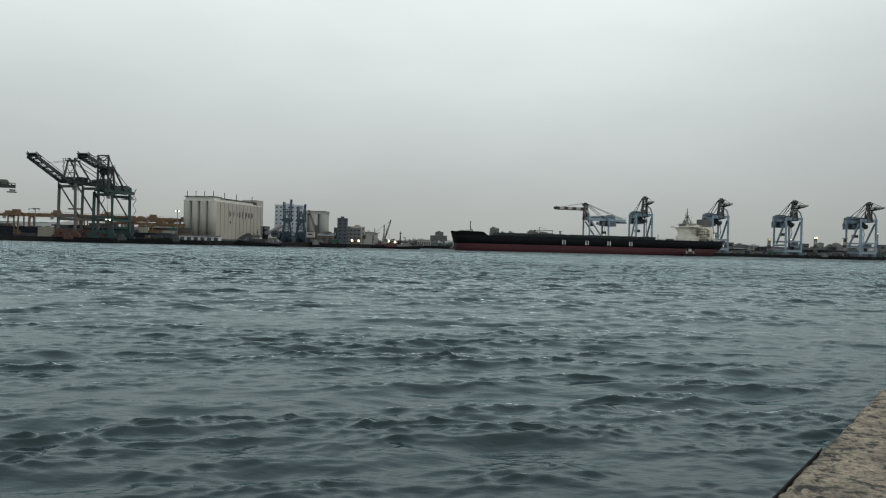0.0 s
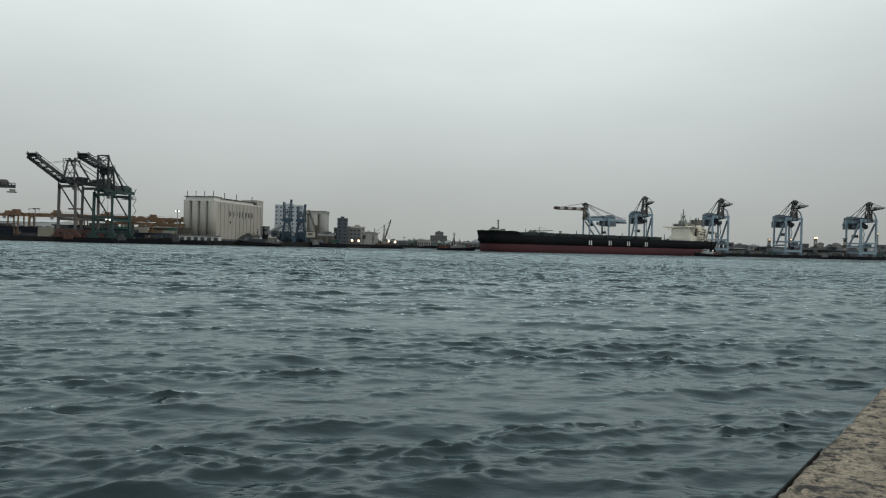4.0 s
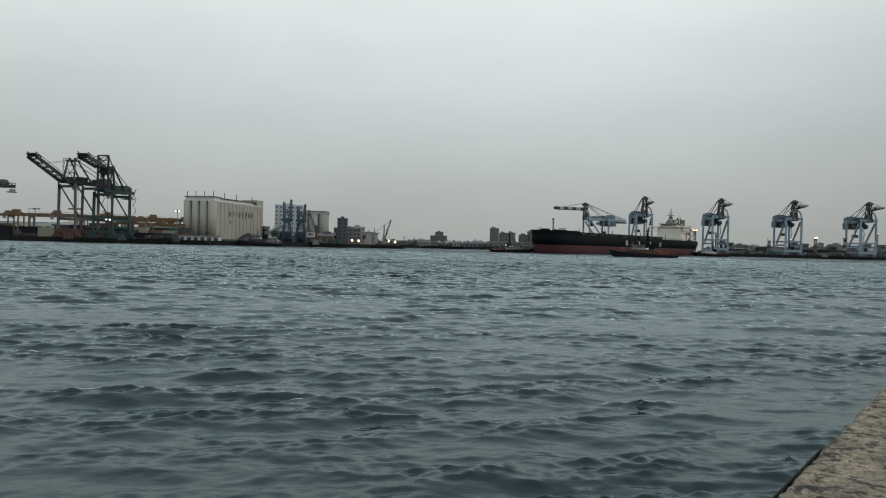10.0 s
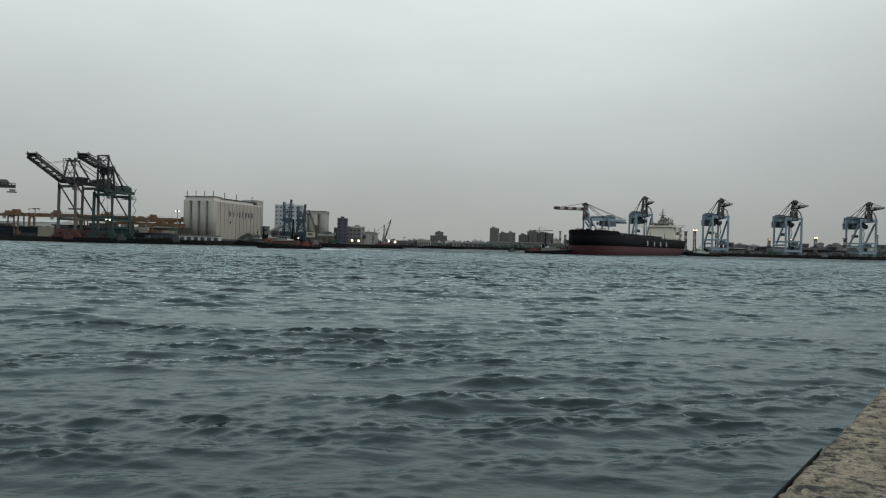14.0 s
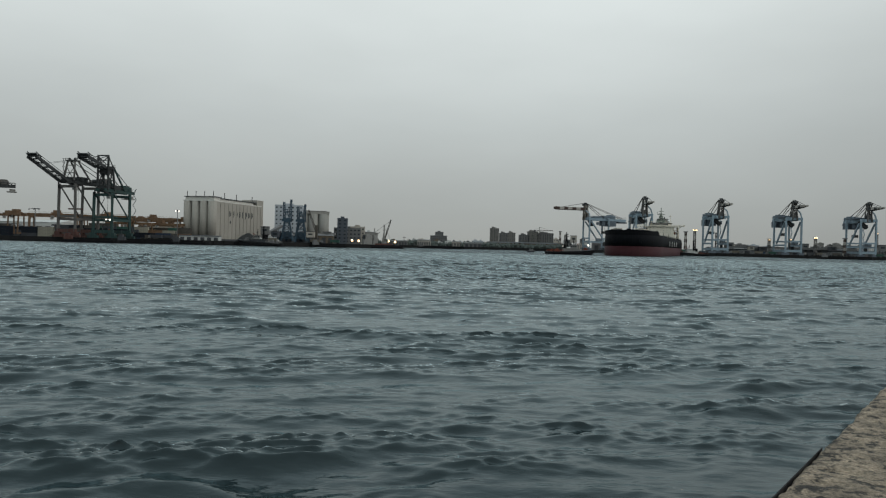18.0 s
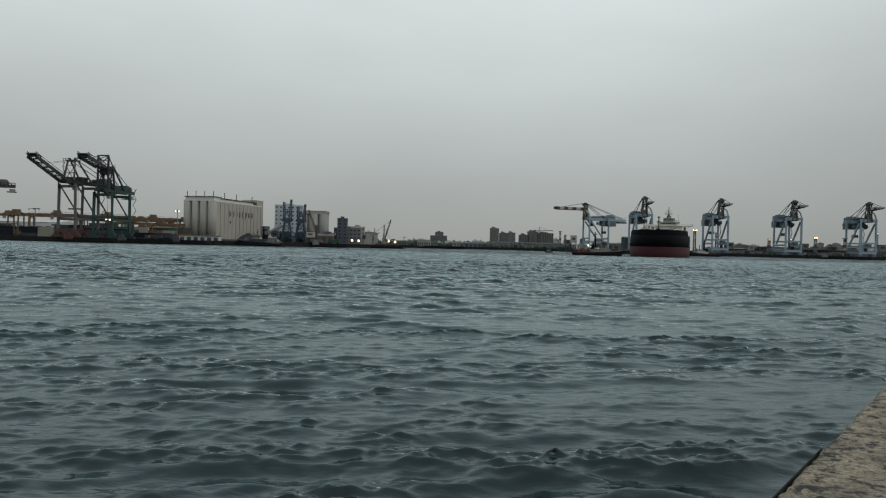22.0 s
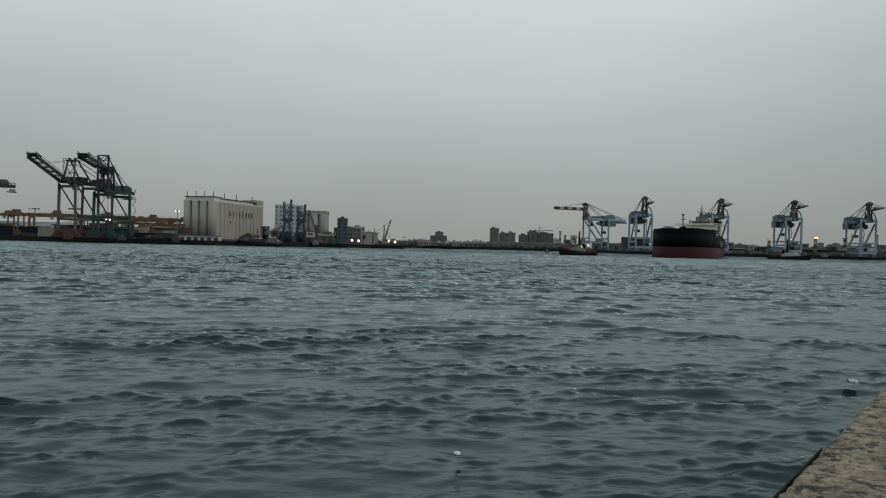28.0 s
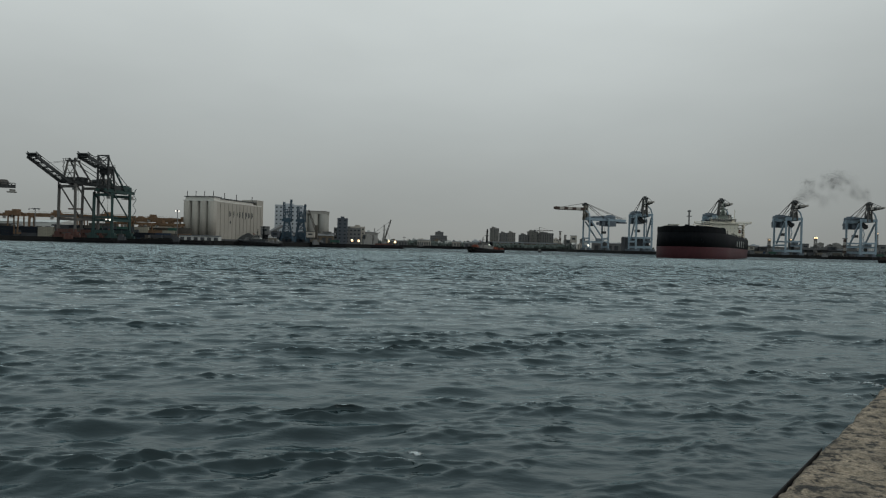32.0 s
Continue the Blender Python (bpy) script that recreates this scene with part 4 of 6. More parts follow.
    part("mast_leg", beams([((-108 + sx * 3.0, sy * 3.4, 35.6), (-108 + sx * 0.4, sy * 0.5, 45), 0.7) for sx in (-1, 1) for sy in (-1, 1)]), M_MAST, s)
    part("mast_house", prism([(-112, -4.4), (-105, -4.4), (-104, 0), (-105, 4.4), (-112, 4.4)], 35.6, 38.6), M_MAST, s, "small grey-green house under the radar mast")
    part("mast_platform", box(boxed(-111, -105, -3.2, 3.2, 39.4, 39.9), -110, -106, -2.2, 2.2, 42.6, 43.0), M_MAST, s)
    for sgn in (-1, 1):
        part("signal_post", beams([((-108, sgn * 10, 35.6), (-108, sgn * 10, 41.5 + sgn * 3.5), 0.5), ((-108, sgn * 10 - 1.2, 40 + sgn * 3), (-108, sgn * 10 + 1.2, 40 + sgn * 3), 0.35)]), M_CREAM, s)
        part("aerial_post", beams([((-108, sgn * 5.5, 35.6), (-108, sgn * 5.5, 39.4), 0.4)]), M_CREAM, s)
    part("roof_rail", beams([((-102.2, -11.6, 36.7), (-102.2, 11.6, 36.7), 0.16)] + [((-102.2, y, 35.6), (-102.2, y, 36.7), 0.14) for y in range(-11, 12, 2)]), M_CREAM, s)
    part("satellite_dome", tube(tubed((-106, 8, 35.6), (-106, 8, 37.4), 0.3), (-106, 8, 37.2), (-106, 8, 39.2), 1.2, 10, 0.7), M_WHITE, s)
    part("lifeboat", tube(tubed((-127, 13.5, 24.4), (-121.5, 13.5, 24.4), 1.5, 10), (-127, 13.5, 25.6), (-123, 13.5, 25.6), 1.0, 8, 0.7), M_TUG_RED, s, "orange enclosed lifeboat")
    part("provision_crane", beams([((-133, 9, 16), (-133, 9, 29), 1.2), ((-133, 9, 28.5), (-121, 12, 31), 0.7)]), M_CREAM, s)
    for o in s.children:
        if o.name in before:
            continue
        o.location = (-12.2, 0, 0)
        if o.name.split(".")[0] in ("funnel", "exhaust_pipe", "engine_casing"):
            o.location = (-14.0, 0, -1.0)
        for v in o.data.vertices:
            v.co.z = 16.0 + (v.co.z - 16.0) * 0.97
    part("stern_rail", beams([((-152, -18, 17.2), (-152, 18, 17.2), 0.2), ((-152, -18, 16.6), (-152, 18, 16.6), 0.15), ((-152, 18, 17.2), (-112, 22, 17.2), 0.2), ((-152, -18, 17.2), (-112, -22, 17.2), 0.2)]), M_CREAM, s)
    part("mooring_winch", tube(box(boxed(-147, -144, -6, 6, 16.1, 17.2), -146.5, -144.5, 8, 12, 16.1, 17.4), (-145.5, -5, 18), (-145.5, 5, 18), 0.9), M_STS_DARK, s)
    part("stern_flagstaff", beams([((-147.5, 0, 16), (-148.5, 0, 22), 0.25)]), M_CREAM, s)
    return s


def tug(m, label, deck_mat, house_mat, wheel_mat=None, squat=1.0, lit=True):
    """Harbour tug 37 m long; local x forward, waterline at z 0."""
    t = empty("tugboat", m, label, "tugboat", "harbour tugs")
    low = ship_outline(4.8, -17.5, 8, 16.5, 3.8, -2.0, 8)
    wl_ = ship_outline(5.3, -18.3, 8, 18.0, 4.6, 0.0, 8)
    mid = [(x, y, 1.2 + 1.7 * max(0, (x + 2) / 20) ** 2) for x, y, _ in ship_outline(5.6, -18.5, 8, 19.2, 5.0, 0, 8)]
    top = [(x, y, 2.0 + 2.5 * max(0, (x + 2) / 20) ** 2) for x, y, _ in ship_outline(5.7, -18.5, 8, 20.0, 5.0, 0, 8)]
    ship_loft([low, wl_, mid], "hull", M_TUG, t, "black tug hull")
    ship_loft([[(x, y * 0.99, z) for x, y, z in mid], top], "bulwark", M_TUG, t)
    inner = [(x * 0.97, y * 0.93, z + 0.03) for x, y, z in top]
    dk = bmesh.new()
    dk.faces.new([dk.verts.new(p) for p in inner])
    bmesh.ops.recalc_face_normals(dk, faces=dk.faces)
    part("deck", dk, M_DARK_BLD, t)
    part("bow_fender", tube(tubed((18.6, -3.2, 3.4), (18.6, 3.2, 3.4), 0.9), (19.0, -1.5, 2.0), (19.0, 1.5, 2.0), 0.8), M_RUBBER, t, "thick rubber bow fender")
    tyre = mesh_of(tubed((0, 5.55, 0), (0, 6.05, 0), 0.75, 10), "tyre_fender", M_RUBBER)
    for i in range(8):
        for sgn in (1, -1):
            o = new("tyre_fender", tyre)
            o.parent = t
            o.matrix_basis = pose(-15 + i * 3.1, 0, 1.4 + 1.6 * max(0, (-13 + i * 3.1) / 20) ** 2, 0, 0, 0 if sgn > 0 else 180)
            if sgn < 0:
                o.location.x = -15 + i * 3.1
    part("lower_house", prism([(-5, -3.9), (7.5, -3.9), (9.5, -2.4), (9.5, 2.4), (7.5, 3.9), (-5, 3.9)], 2.0, 5.4), house_mat, t, "deckhouse")
    part("upper_deck", boxed(-5.4, 8.4, -4.3, 4.3, 5.4, 5.6), wheel_mat or M_WHITE, t)
    wh = part("wheelhouse", prism([(0.5, -2.7), (5.2, -2.7), (6.8, -1.5), (6.8, 1.5), (5.2, 2.7), (0.5, 2.7)], 5.6, 8.6), wheel_mat or M_WHITE, t, "pale wheelhouse with dark windows")
    for y in (-2.74, 2.62):
        for x in (1.0, 2.5, 4.0):
            part("window", boxed(x, x + 1.1, y, y + 0.12, 7.0, 8.1), M_GLASS, wh)
    for y in (-1.1, 0.0, 1.1):
        part("window", boxed(6.74, 6.88, y - 0.45, y + 0.45, 7.0, 8.1), M_GLASS, wh)
    part("wheelhouse_roof", boxed(0.0, 7.3, -3.1, 3.1, 8.6, 8.9), wheel_mat or M_WHITE, t)
    part("mast", beams([((-1.6, 0, 5.6), (-2.2, 0, 17.0), 1.1, 1.1, 0.6), ((-2.0, -2.0, 12.2), (-2.0, 2.0, 12.2), 0.4), ((-3.3, 0, 15.2), (-0.8, 0, 15.2), 0.5), ((-3.2, 0, 13.6), (-0.6, 0, 13.6), 0.6, 0.3), ((-3.6, 0, 5.6), (-2.2, 0, 13.0), 0.4)]), M_TUG, t, "black mast with crosstrees")
    for y in (-2.6, 2.6):
        part("funnel", prism([(-4.9, y - 0.8), (-3.2, y - 0.8), (-3.2, y + 0.8), (-4.9, y + 0.8)], 5.4, 9.6), M_TUG, t, "black funnel")
    part("towing_winch", tube(box(boxed(11, 14, -2.4, 2.4, 4.2, 5.3), 11.4, 13.4, -2.8, -2.2, 4.2, 6.2), (12.4, -2.0, 5.9), (12.4, 2.0, 5.9), 0.9), deck_mat, t)
    part("aft_winch", tube(box(boxed(-11, -8, -2.6, 2.6, 2.4, 3.8), -10.6, -8.4, 2.2, 2.8, 2.4, 4.8), (-9.5, -2.0, 4.3), (-9.5, 2.0, 4.3), 1.0), deck_mat, t, "orange towing winch")
    part("towing_bitt", beams([((-13.5, -1.5, 2.4), (-13.5, -1.5, 4.8), 0.6), ((-13.5, 1.5, 2.4), (-13.5, 1.5, 4.8), 0.6), ((-13.5, -2.2, 4.2), (-13.5, 2.2, 4.2), 0.5)]), deck_mat, t)
    rail = bmesh.new()
    for i in range(13):
        x = -17 + i * 1.0
        for y in (-4.7, 4.7):
            beam(rail, (x, y, 2.3), (x, y, 4.0), 0.16)
    for y in (-4.7, 4.7):
        beam(rail, (-17, y, 4.0), (-5, y, 4.0), 0.18)
        beam(rail, (-17, y, 3.2), (-5, y, 3.2), 0.14)
    part("aft_rail", rail, deck_mat, t, "orange aft railing")
    part("life_raft", tube(tubed((-1.5, 3.4, 6.2), (0.2, 3.4, 6.2), 0.5), (-1.5, -3.4, 6.2), (0.2, -3.4, 6.2), 0.5), M_WHITE, t)
    part("mast_lamp", tubed((-2.2, 0, 17.0), (-2.2, 0, 17.5), 0.3), M_WHITE, t)
    part("fore_mast", beams([((3.2, 0, 8.9), (3.0, 0, 14.2), 0.4), ((3.1, -1.4, 11.6), (3.1, 1.4, 11.6), 0.3), ((3.1, 0, 12.4), (5.2, 0, 9.0), 0.2)]), M_TUG, t)
    part("fire_monitor", beams([((6.0, 0, 8.9), (6.4, 0, 10.2), 0.4), ((6.4, 0, 10.2), (7.6, 0, 10.6), 0.35)]), M_TUG_RED, t)
    part("work_lamp", tubed((-4.8, 0, 7.6), (-5.2, 0, 7.4), 0.35), M_COOL if lit else M_GREY_BLD, t, "lit white work lamp" if lit else "unlit work lamp")
    # a lower vessel keeps its length
    if squat != 1.0:
        done = set()
        for o in t.children_recursive:
            o.location.z *= squat
            if o.data.name not in done and not o.name.startswith("mast"):
                done.add(o.data.name)
                for v in o.data.vertices:
                    v.co.z *= squat
    return t



# ---- mill and elevator beside the silo ----
mill = windowed_block("flour_mill", pose(-168.1, 800, G, 0, 0, 8), 30, 24, 39.5, M_MILL, 9, 7, "white mill building with rows of small dark windows", 1.5, 1.6, 4)


def bin_row(name, m, n, d, h, mat, label):
    s = empty(name, m, label, "silo")
    for i in range(n):
        part("bin", tubed((i * d, 0, 0), (i * d, 0, h), d / 2, 20), mat, s)
    part("back_wall", boxed(-d / 2, (n - 0.5) * d, 0, d * 0.45, 0, h), mat, s)
    part("gallery", boxed(-d / 2, (n - 0.5) * d, -d * 0.35, d * 0.35, h, h + 3.2), mat, s)
    part("gallery_roof", boxed(-d / 2, (n - 0.5) * d - 3, -d * 0.38, d * 0.38, h + 3.2, h + 3.6), M_GREY_BLD, s)
    return s


bin_row("storage_silo", pose(-156.0, 815, G, 0, 0, 14), 3, 11.6, 32, M_BINS, "row of pale round storage bins with roof gallery")
bin_row("storage_silo", pose(-93.2, 880, G, 0, 0, 10), 3, 6.0, 11, M_DULL, "row of low pale tanks beside the factory")


def luffing_crane(m, mat, h, label):
    """Bulk quay crane: heavy braced portal with hopper and conveyors, slewing house, twin raised lattice jibs."""
    c = empty("luffing_crane", m, label, "crane", "luffing cranes")
    for x in (-5.0, 5.0):
        for y in (-4.5, 4.5):
            part("leg", beams([((x * 1.15, y * 1.2, 0), (x * 0.5, y * 0.45, 20), 1.2)]), mat, c)
            part("bogie", boxed(x * 1.15 - 1.6, x * 1.15 + 1.6, y * 1.2 - 0.7, y * 1.2 + 0.7, 0, 1.6), M_STS_DARK, c)
        part("sill_beam", beams([((x * 1.1, -6, 2.4), (x * 1.1, 6, 2.4), 1.4, 1.8)]), mat, c)
    for z, k in ((4.0, 5.2), (8.5, 4.5), (13.0, 3.8), (17.0, 3.1)):
        part("leg_tie", beams([((-k, -k, z), (k, -k, z), 0.7), ((-k, k, z), (k, k, z), 0.7), ((-k, -k, z), (-k, k, z), 0.6), ((k, -k, z), (k, k, z), 0.6)]), mat, c)
        part("leg_brace", beams([((-k, -k, z), (k * 0.86, -k * 0.86, z + 4.2), 0.5), ((k, -k, z), (-k * 0.86, -k * 0.86, z + 4.2), 0.5), ((-k, k, z), (k * 0.86, k * 0.86, z + 4.2), 0.4)]), mat, c)
    part("hopper", prism([(-4.2, -4), (4.2, -4), (4.2, 4), (-4.2, 4)], 5.0, 10.5), mat, c, "steel hopper within the portal")
    part("hopper_spout", tubed((0, 0, 5.2), (0, 0, 1.4), 2.6, 8, 0.9), mat, c)
    part("transfer_house", box(boxed(-9.5, -4.5, -3, 3, 0.4, 6.0), 4.5, 9.0, -3.4, 3, 0.4, 5.0), mat, c, "low machinery house at the foot")
    part("portal_top", boxed(-3.2, 3.2, -3.0, 3.0, 19.4, 20.6), mat, c)
    part("slewing_house", box(boxed(-3.8, 3.4, -2.6, 2.6, 20.6, 24.0), -5.2, -3.8, -2, 2, 20.8, 23), mat, c, "slewing machinery house")
    part("cab", boxed(3.4, 5.0, 0.4, 2.2, 20.6, 23), M_GLASS, c)
    part("a_frame", beams([((-3, 2, 23), (-0.5, 0.8, 31), 0.6), ((-3, -2, 23), (-0.5, -0.8, 31), 0.6), ((2, 2, 23), (0, 0.8, 31), 0.6), ((2, -2, 23), (0, -0.8, 31), 0.6), ((-3, 0, 27), (3, 0, 27), 0.5)]), mat, c)
    part("jib", lattice(bmesh.new(), (3.0, 0, 21), (3.5, 0, h), 2.4, 1.6, 9, 0.6), mat, c, "steeply raised lattice jib")
    part("jib_strut", lattice(bmesh.new(), (-2.6, 0, 21), (-3.2, 0, h - 1), 2.2, 1.6, 8, 0.55), mat, c, "raised rear lattice mast")
    part("jib_tie", beams([((-4.0, 0, h - 8), (4.2, 0, h - 9), 0.5), ((-3.6, 0, 29), (4.0, 0, 30), 0.5), ((-4.0, 0, h - 8), (4.0, 0, 30), 0.35)]), mat, c)
    part("jib_head", boxed(2.6, 4.8, -1.0, 1.0, h - 1, h + 1.4), mat, c)
    part("hoist_rope", beams([((4.6, 0, h), (4.8, 0, 6), 0.12)]), M_STS_DARK, c)
    return c


luffing_crane(pose(-154.6, 728, G, 0, 0, 12), M_QUAY_CRANE, 41, "dark blue luffing crane with raised lattice jib on the quay")
luffing_crane(pose(-142.6, 738, G, 0, 0, 5), M_QUAY_CRANE, 37, "dark blue luffing crane with raised lattice jib beside the mill")


def mobile_crane(m, label):
    c = empty("mobile_harbour_crane", m, label, "crane")
    part("chassis", boxed(-7, 7, -3.4, 3.4, 0.9, 3.2), M_STS_DARK, c)
    for x in (-5, -2, 2, 5):
        for y in (-3.2, 3.2):
            part("wheel", tubed((x, y - 0.4, 0.9), (x, y + 0.4, 0.9), 0.9), M_RUBBER, c)
    part("tower", boxed(-1.4, 1.4, -1.4, 1.4, 3.2, 18), M_RUST, c)
    part("machinery_house", boxed(-7, -1.4, -2.2, 2.2, 5, 9), M_RUST, c)
    part("jib", lattice(bmesh.new(), (-1, 0, 14), (-8, 0, 33), 1.8, 1.0, 7, 0.4), M_RUST, c, "brown lattice jib")
    return c


mobile_crane(pose(-128.0, 742, G, 0, 0, 4), "brown mobile harbour crane with lattice jib")


def shed(name, x, y, w, d, h, mat, label, turn=0, roof=None, bays=6):
    """A low industrial shed: walls, pitched roof, door bays."""
    s = empty(name, pose(x, y, G, 0, 0, turn), label, "shed", "quay sheds")
    part("wall", boxed(-w / 2, w / 2, 0, d, 0, h), mat, s)
    bm = bmesh.new()
    r = h + w * 0.0 + d * 0.09
    pts = [(-w / 2 - 0.5, -0.6, h), (w / 2 + 0.5, -0.6, h), (w / 2 + 0.5, d / 2, r), (-w / 2 - 0.5, d / 2, r), (w / 2 + 0.5, d + 0.6, h), (-w / 2 - 0.5, d + 0.6, h)]
    v = [bm.verts.new(p) for p in pts]
    for f in ((0, 1, 2, 3), (3, 2, 4, 5), (0, 3, 5), (1, 4, 2), (0, 5, 4, 1)):
        bm.faces.new([v[i] for i in f])
    part("roof", bm, roof or M_GREY_BLD, s)
    door = mesh_of(boxed(-w / bays * 0.3, w / bays * 0.3, -0.12, 0.02, 0, h * 0.72), "door", M_DARK_BLD)
    for i in range(bays):
        o = new("door", door)
        o.parent, o.location = s, (-w / 2 + w * (i + 0.5) / bays, 0, 0)
    return s


# sheds and plant along the near shore
shed("quay_shed", -135.7, 775, 40, 16, 8, M_BROWN_BLD, "low brown quay shed below the silos", 6)
shed("quay_shed", -150.0, 748, 30, 14, 7, M_DARK_BLD, "dark quay shed behind the luffing cranes", 6)
shed("quay_shed", -209.3, 632, 34, 8, 3.6, M_PALE, "low white loading shed with dark roof below the silo", 4, M_DARK_BLD)
shed("long_warehouse", -439.2, 760, 90, 30, 14.5, M_PALE, "long pale warehouse behind the container yard", 0, M_PALE, 10)
shed("quay_shed", -66.8, 1100, 26, 14, 6, M_GREY_BLD, "low grey shed on the far shore")
shed("quay_shed", -29.1, 1110, 20, 14, 8, M_TAN_BLD, "pale shed on the far shore")
shed("quay_shed", 20.8, 1140, 14, 12, 7, M_TAN_BLD, "small pale shed on the far shore")
shed("quay_shed", 53.5, 1150, 40, 14, 5.5, M_GREY_BLD, "long low grey shed on the far shore")
shed("quay_shed", 125.6, 1165, 110, 20, 7.5, M_BROWN_BLD, "long low brown warehouse on the far shore", 0, M_DARK_BLD, 10)
shed("quay_shed", 260.4, 1130, 60, 20, 10, M_GREY_BLD, "grey warehouse behind the bulk quay", -4)
shed("bulk_store", 256.1, 975, 32, 20, 17, M_DARK_BLD, "tall dark bulk store behind the unloaders", 0, M_DARK_BLD, 3)
shed("bulk_store", 399.0, 1000, 70, 24, 6.5, M_DARK_BLD, "long low dark store on the bulk quay", 0, M_GREY_BLD, 8)
shed("bulk_store", 453.3, 1010, 48, 22, 5.5, M_GREY_BLD, "low grey store on the bulk quay", 0, M_DARK_BLD, 6)
shed("bulk_store", 517.7, 1000, 90, 24, 7.5, M_DARK_BLD, "long dark store on the bulk quay", 0, M_DARK_BLD, 9)
shed("bulk_store", 600.3, 1010, 80, 24, 6.5, M_GREY_BLD, "long grey store on the bulk quay", 0, M_DARK_BLD, 8)

shed("transit_shed", -271.8, 715, 30, 18, 11.0, M_BROWN_BLD, "brown transit shed at the end of the container yard", -3, M_BROWN_BLD, 6)
shed("transit_shed", -298.1, 745, 22, 18, 12.5, M_BROWN_BLD, "taller brown transit shed behind the yard", -3, M_RUST, 4)

# factory with a dark tower
windowed_block("factory_tower", pose(-117.0, 852, G, 0, 0, 5), 11.5, 12, 28.5, M_BLUEGREY, 7, 2, "slim blue-grey factory tower", 2.2, 1.4)
windowed_block("factory_block", pose(-111.9, 858, G, 0, 0, 5), 31, 22, 17.5, M_GREY_BLD, 4, 7, "grey factory block under the tower", 2.2, 1.6)
windowed_block("factory_block", pose(-100.9, 865, G, 0, 0, 5), 17, 18, 19.5, M_TAN_BLD, 4, 4, "tan factory block with flat roof", 1.8, 1.6)
windowed_block("factory_block", pose(-89.7, 885, G, 0, 0, 5), 10, 12, 14, M_PALE, 3, 3, "small pale plant building", 1.4, 1.4)
windowed_block("factory_block", pose(-83.8, 895, G, 0, 0, 5), 9, 12, 9.5, M_TAN_BLD, 2, 3, "small tan plant building", 1.4, 1.4)

# town across the water
windowed_block("office_block", pose(-9.5, 1500, G), 34, 24, 20, M_GREY_BLD, 5, 8, "wide grey office block on the far shore", 2.2, 1.8)
windowed_block("office_block", pose(-8.4, 1508, G), 17, 14, 27.5, M_GREY_BLD, 7, 4, "upper storeys of the grey office block", 2.2, 1.8)
for east, w, h, paint, lab in ((112.5, 19, 41, M_TOWER_WARM, "tall slim grey apartment tower"), (132.5, 17, 31, M_TOWER, "grey apartment tower with flat roof"), (149.9, 17, 32, M_TOWER_WARM, "grey apartment tower beside its twin"),
                        (178.1, 22, 28, M_TOWER, "broad grey apartment block"), (197.0, 22, 36, M_TOWER_WARM, "tall grey apartment block"), (224.4, 35, 33, M_TOWER, "wide dark grey apartment block under construction")):
    tower = windowed_block("apartment_tower", pose(east, 1620, G), w, 18, h, paint, max(6, int(h / 3.1)), max(4, int(w / 3.6)), lab, 1.5, 1.3, 0, "apartment towers")
    for k in range(1, max(3, int(w / 5))):
        x = -w / 2 + w * k / max(3, int(w / 5))
        part("balcony_column", boxed(x - 0.5, x + 0.5, -1.1, 0.0, 0, h - 1.5), M_TOWER_WARM, tower)
    part("lift_house", boxed(-w * 0.32, -w * 0.05, 4, 11, h, h + 4.2), paint, tower)
rng = random.Random(7)
# far blocks take lighter wall colours that stand in for distance haze
for i in range(16):
    windowed_block("far_apartment", pose(1117.6 + i * 15.5 + rng.uniform(-3, 3), 2400 + rng.uniform(-60, 60), G), rng.uniform(11, 20), 14, rng.uniform(24, 42), M_DULL if i % 3 else M_TOWER_WARM, 6, 4,
                   "hazy grey apartment block behind the port", 1.8, 1.6, 0, "far apartment blocks")
for i in range(9):
    windowed_block("town_house", pose(200.0 + i * 6.2, 1300 + rng.uniform(-30, 30), G), rng.uniform(6, 10), 10, rng.uniform(6, 19), (M_TAN_BLD, M_GREY_BLD, M_PALE)[i % 3], 3, 3, "small block in the hazy port town", 1.4, 1.2, 0, "town houses")


# low blocks of the town behind the bulk quay; haze is put into their pale walls
rng = random.Random(33)
for k in range(20):
    east = 549.7 + (866.4 - 549.7) * (k + rng.uniform(-0.3, 0.3)) / 19
    w, h = rng.uniform(9, 20), rng.uniform(9, 17)
    windowed_block("town_building", pose(east, 1425 + rng.uniform(-25, 15), G, 0, 0, rng.uniform(-12, 12)), w, 12, h, rng.choice((M_PALE, M_TAN_BLD, M_MILL, M_GREY_BLD)), max(2, int(h / 4)), max(3, int(w / 3.5)), "low town building behind the bulk quay, paled for haze", 1.4, 1.4, 0, "town buildings")


# small houses and sheds of the town along the far shore
rng = random.Random(51)
for k in range(26):
    east = -88 + 190 * (k + rng.uniform(-0.35, 0.35)) / 25
    w, h = rng.uniform(5, 12), rng.uniform(4, 9.5)
    windowed_block("shore_house", pose(east, 1215 + rng.uniform(-14, 30), G, 0, 0, rng.uniform(-10, 10)), w, 9, h, rng.choice((M_PALE, M_TAN_BLD, M_GREY_BLD, M_MILL, M_BROWN_BLD)), max(2, int(h / 3.2)), max(2, int(w / 3)), "small house among trees on the far shore", 1.3, 1.2, 0, "shore houses")


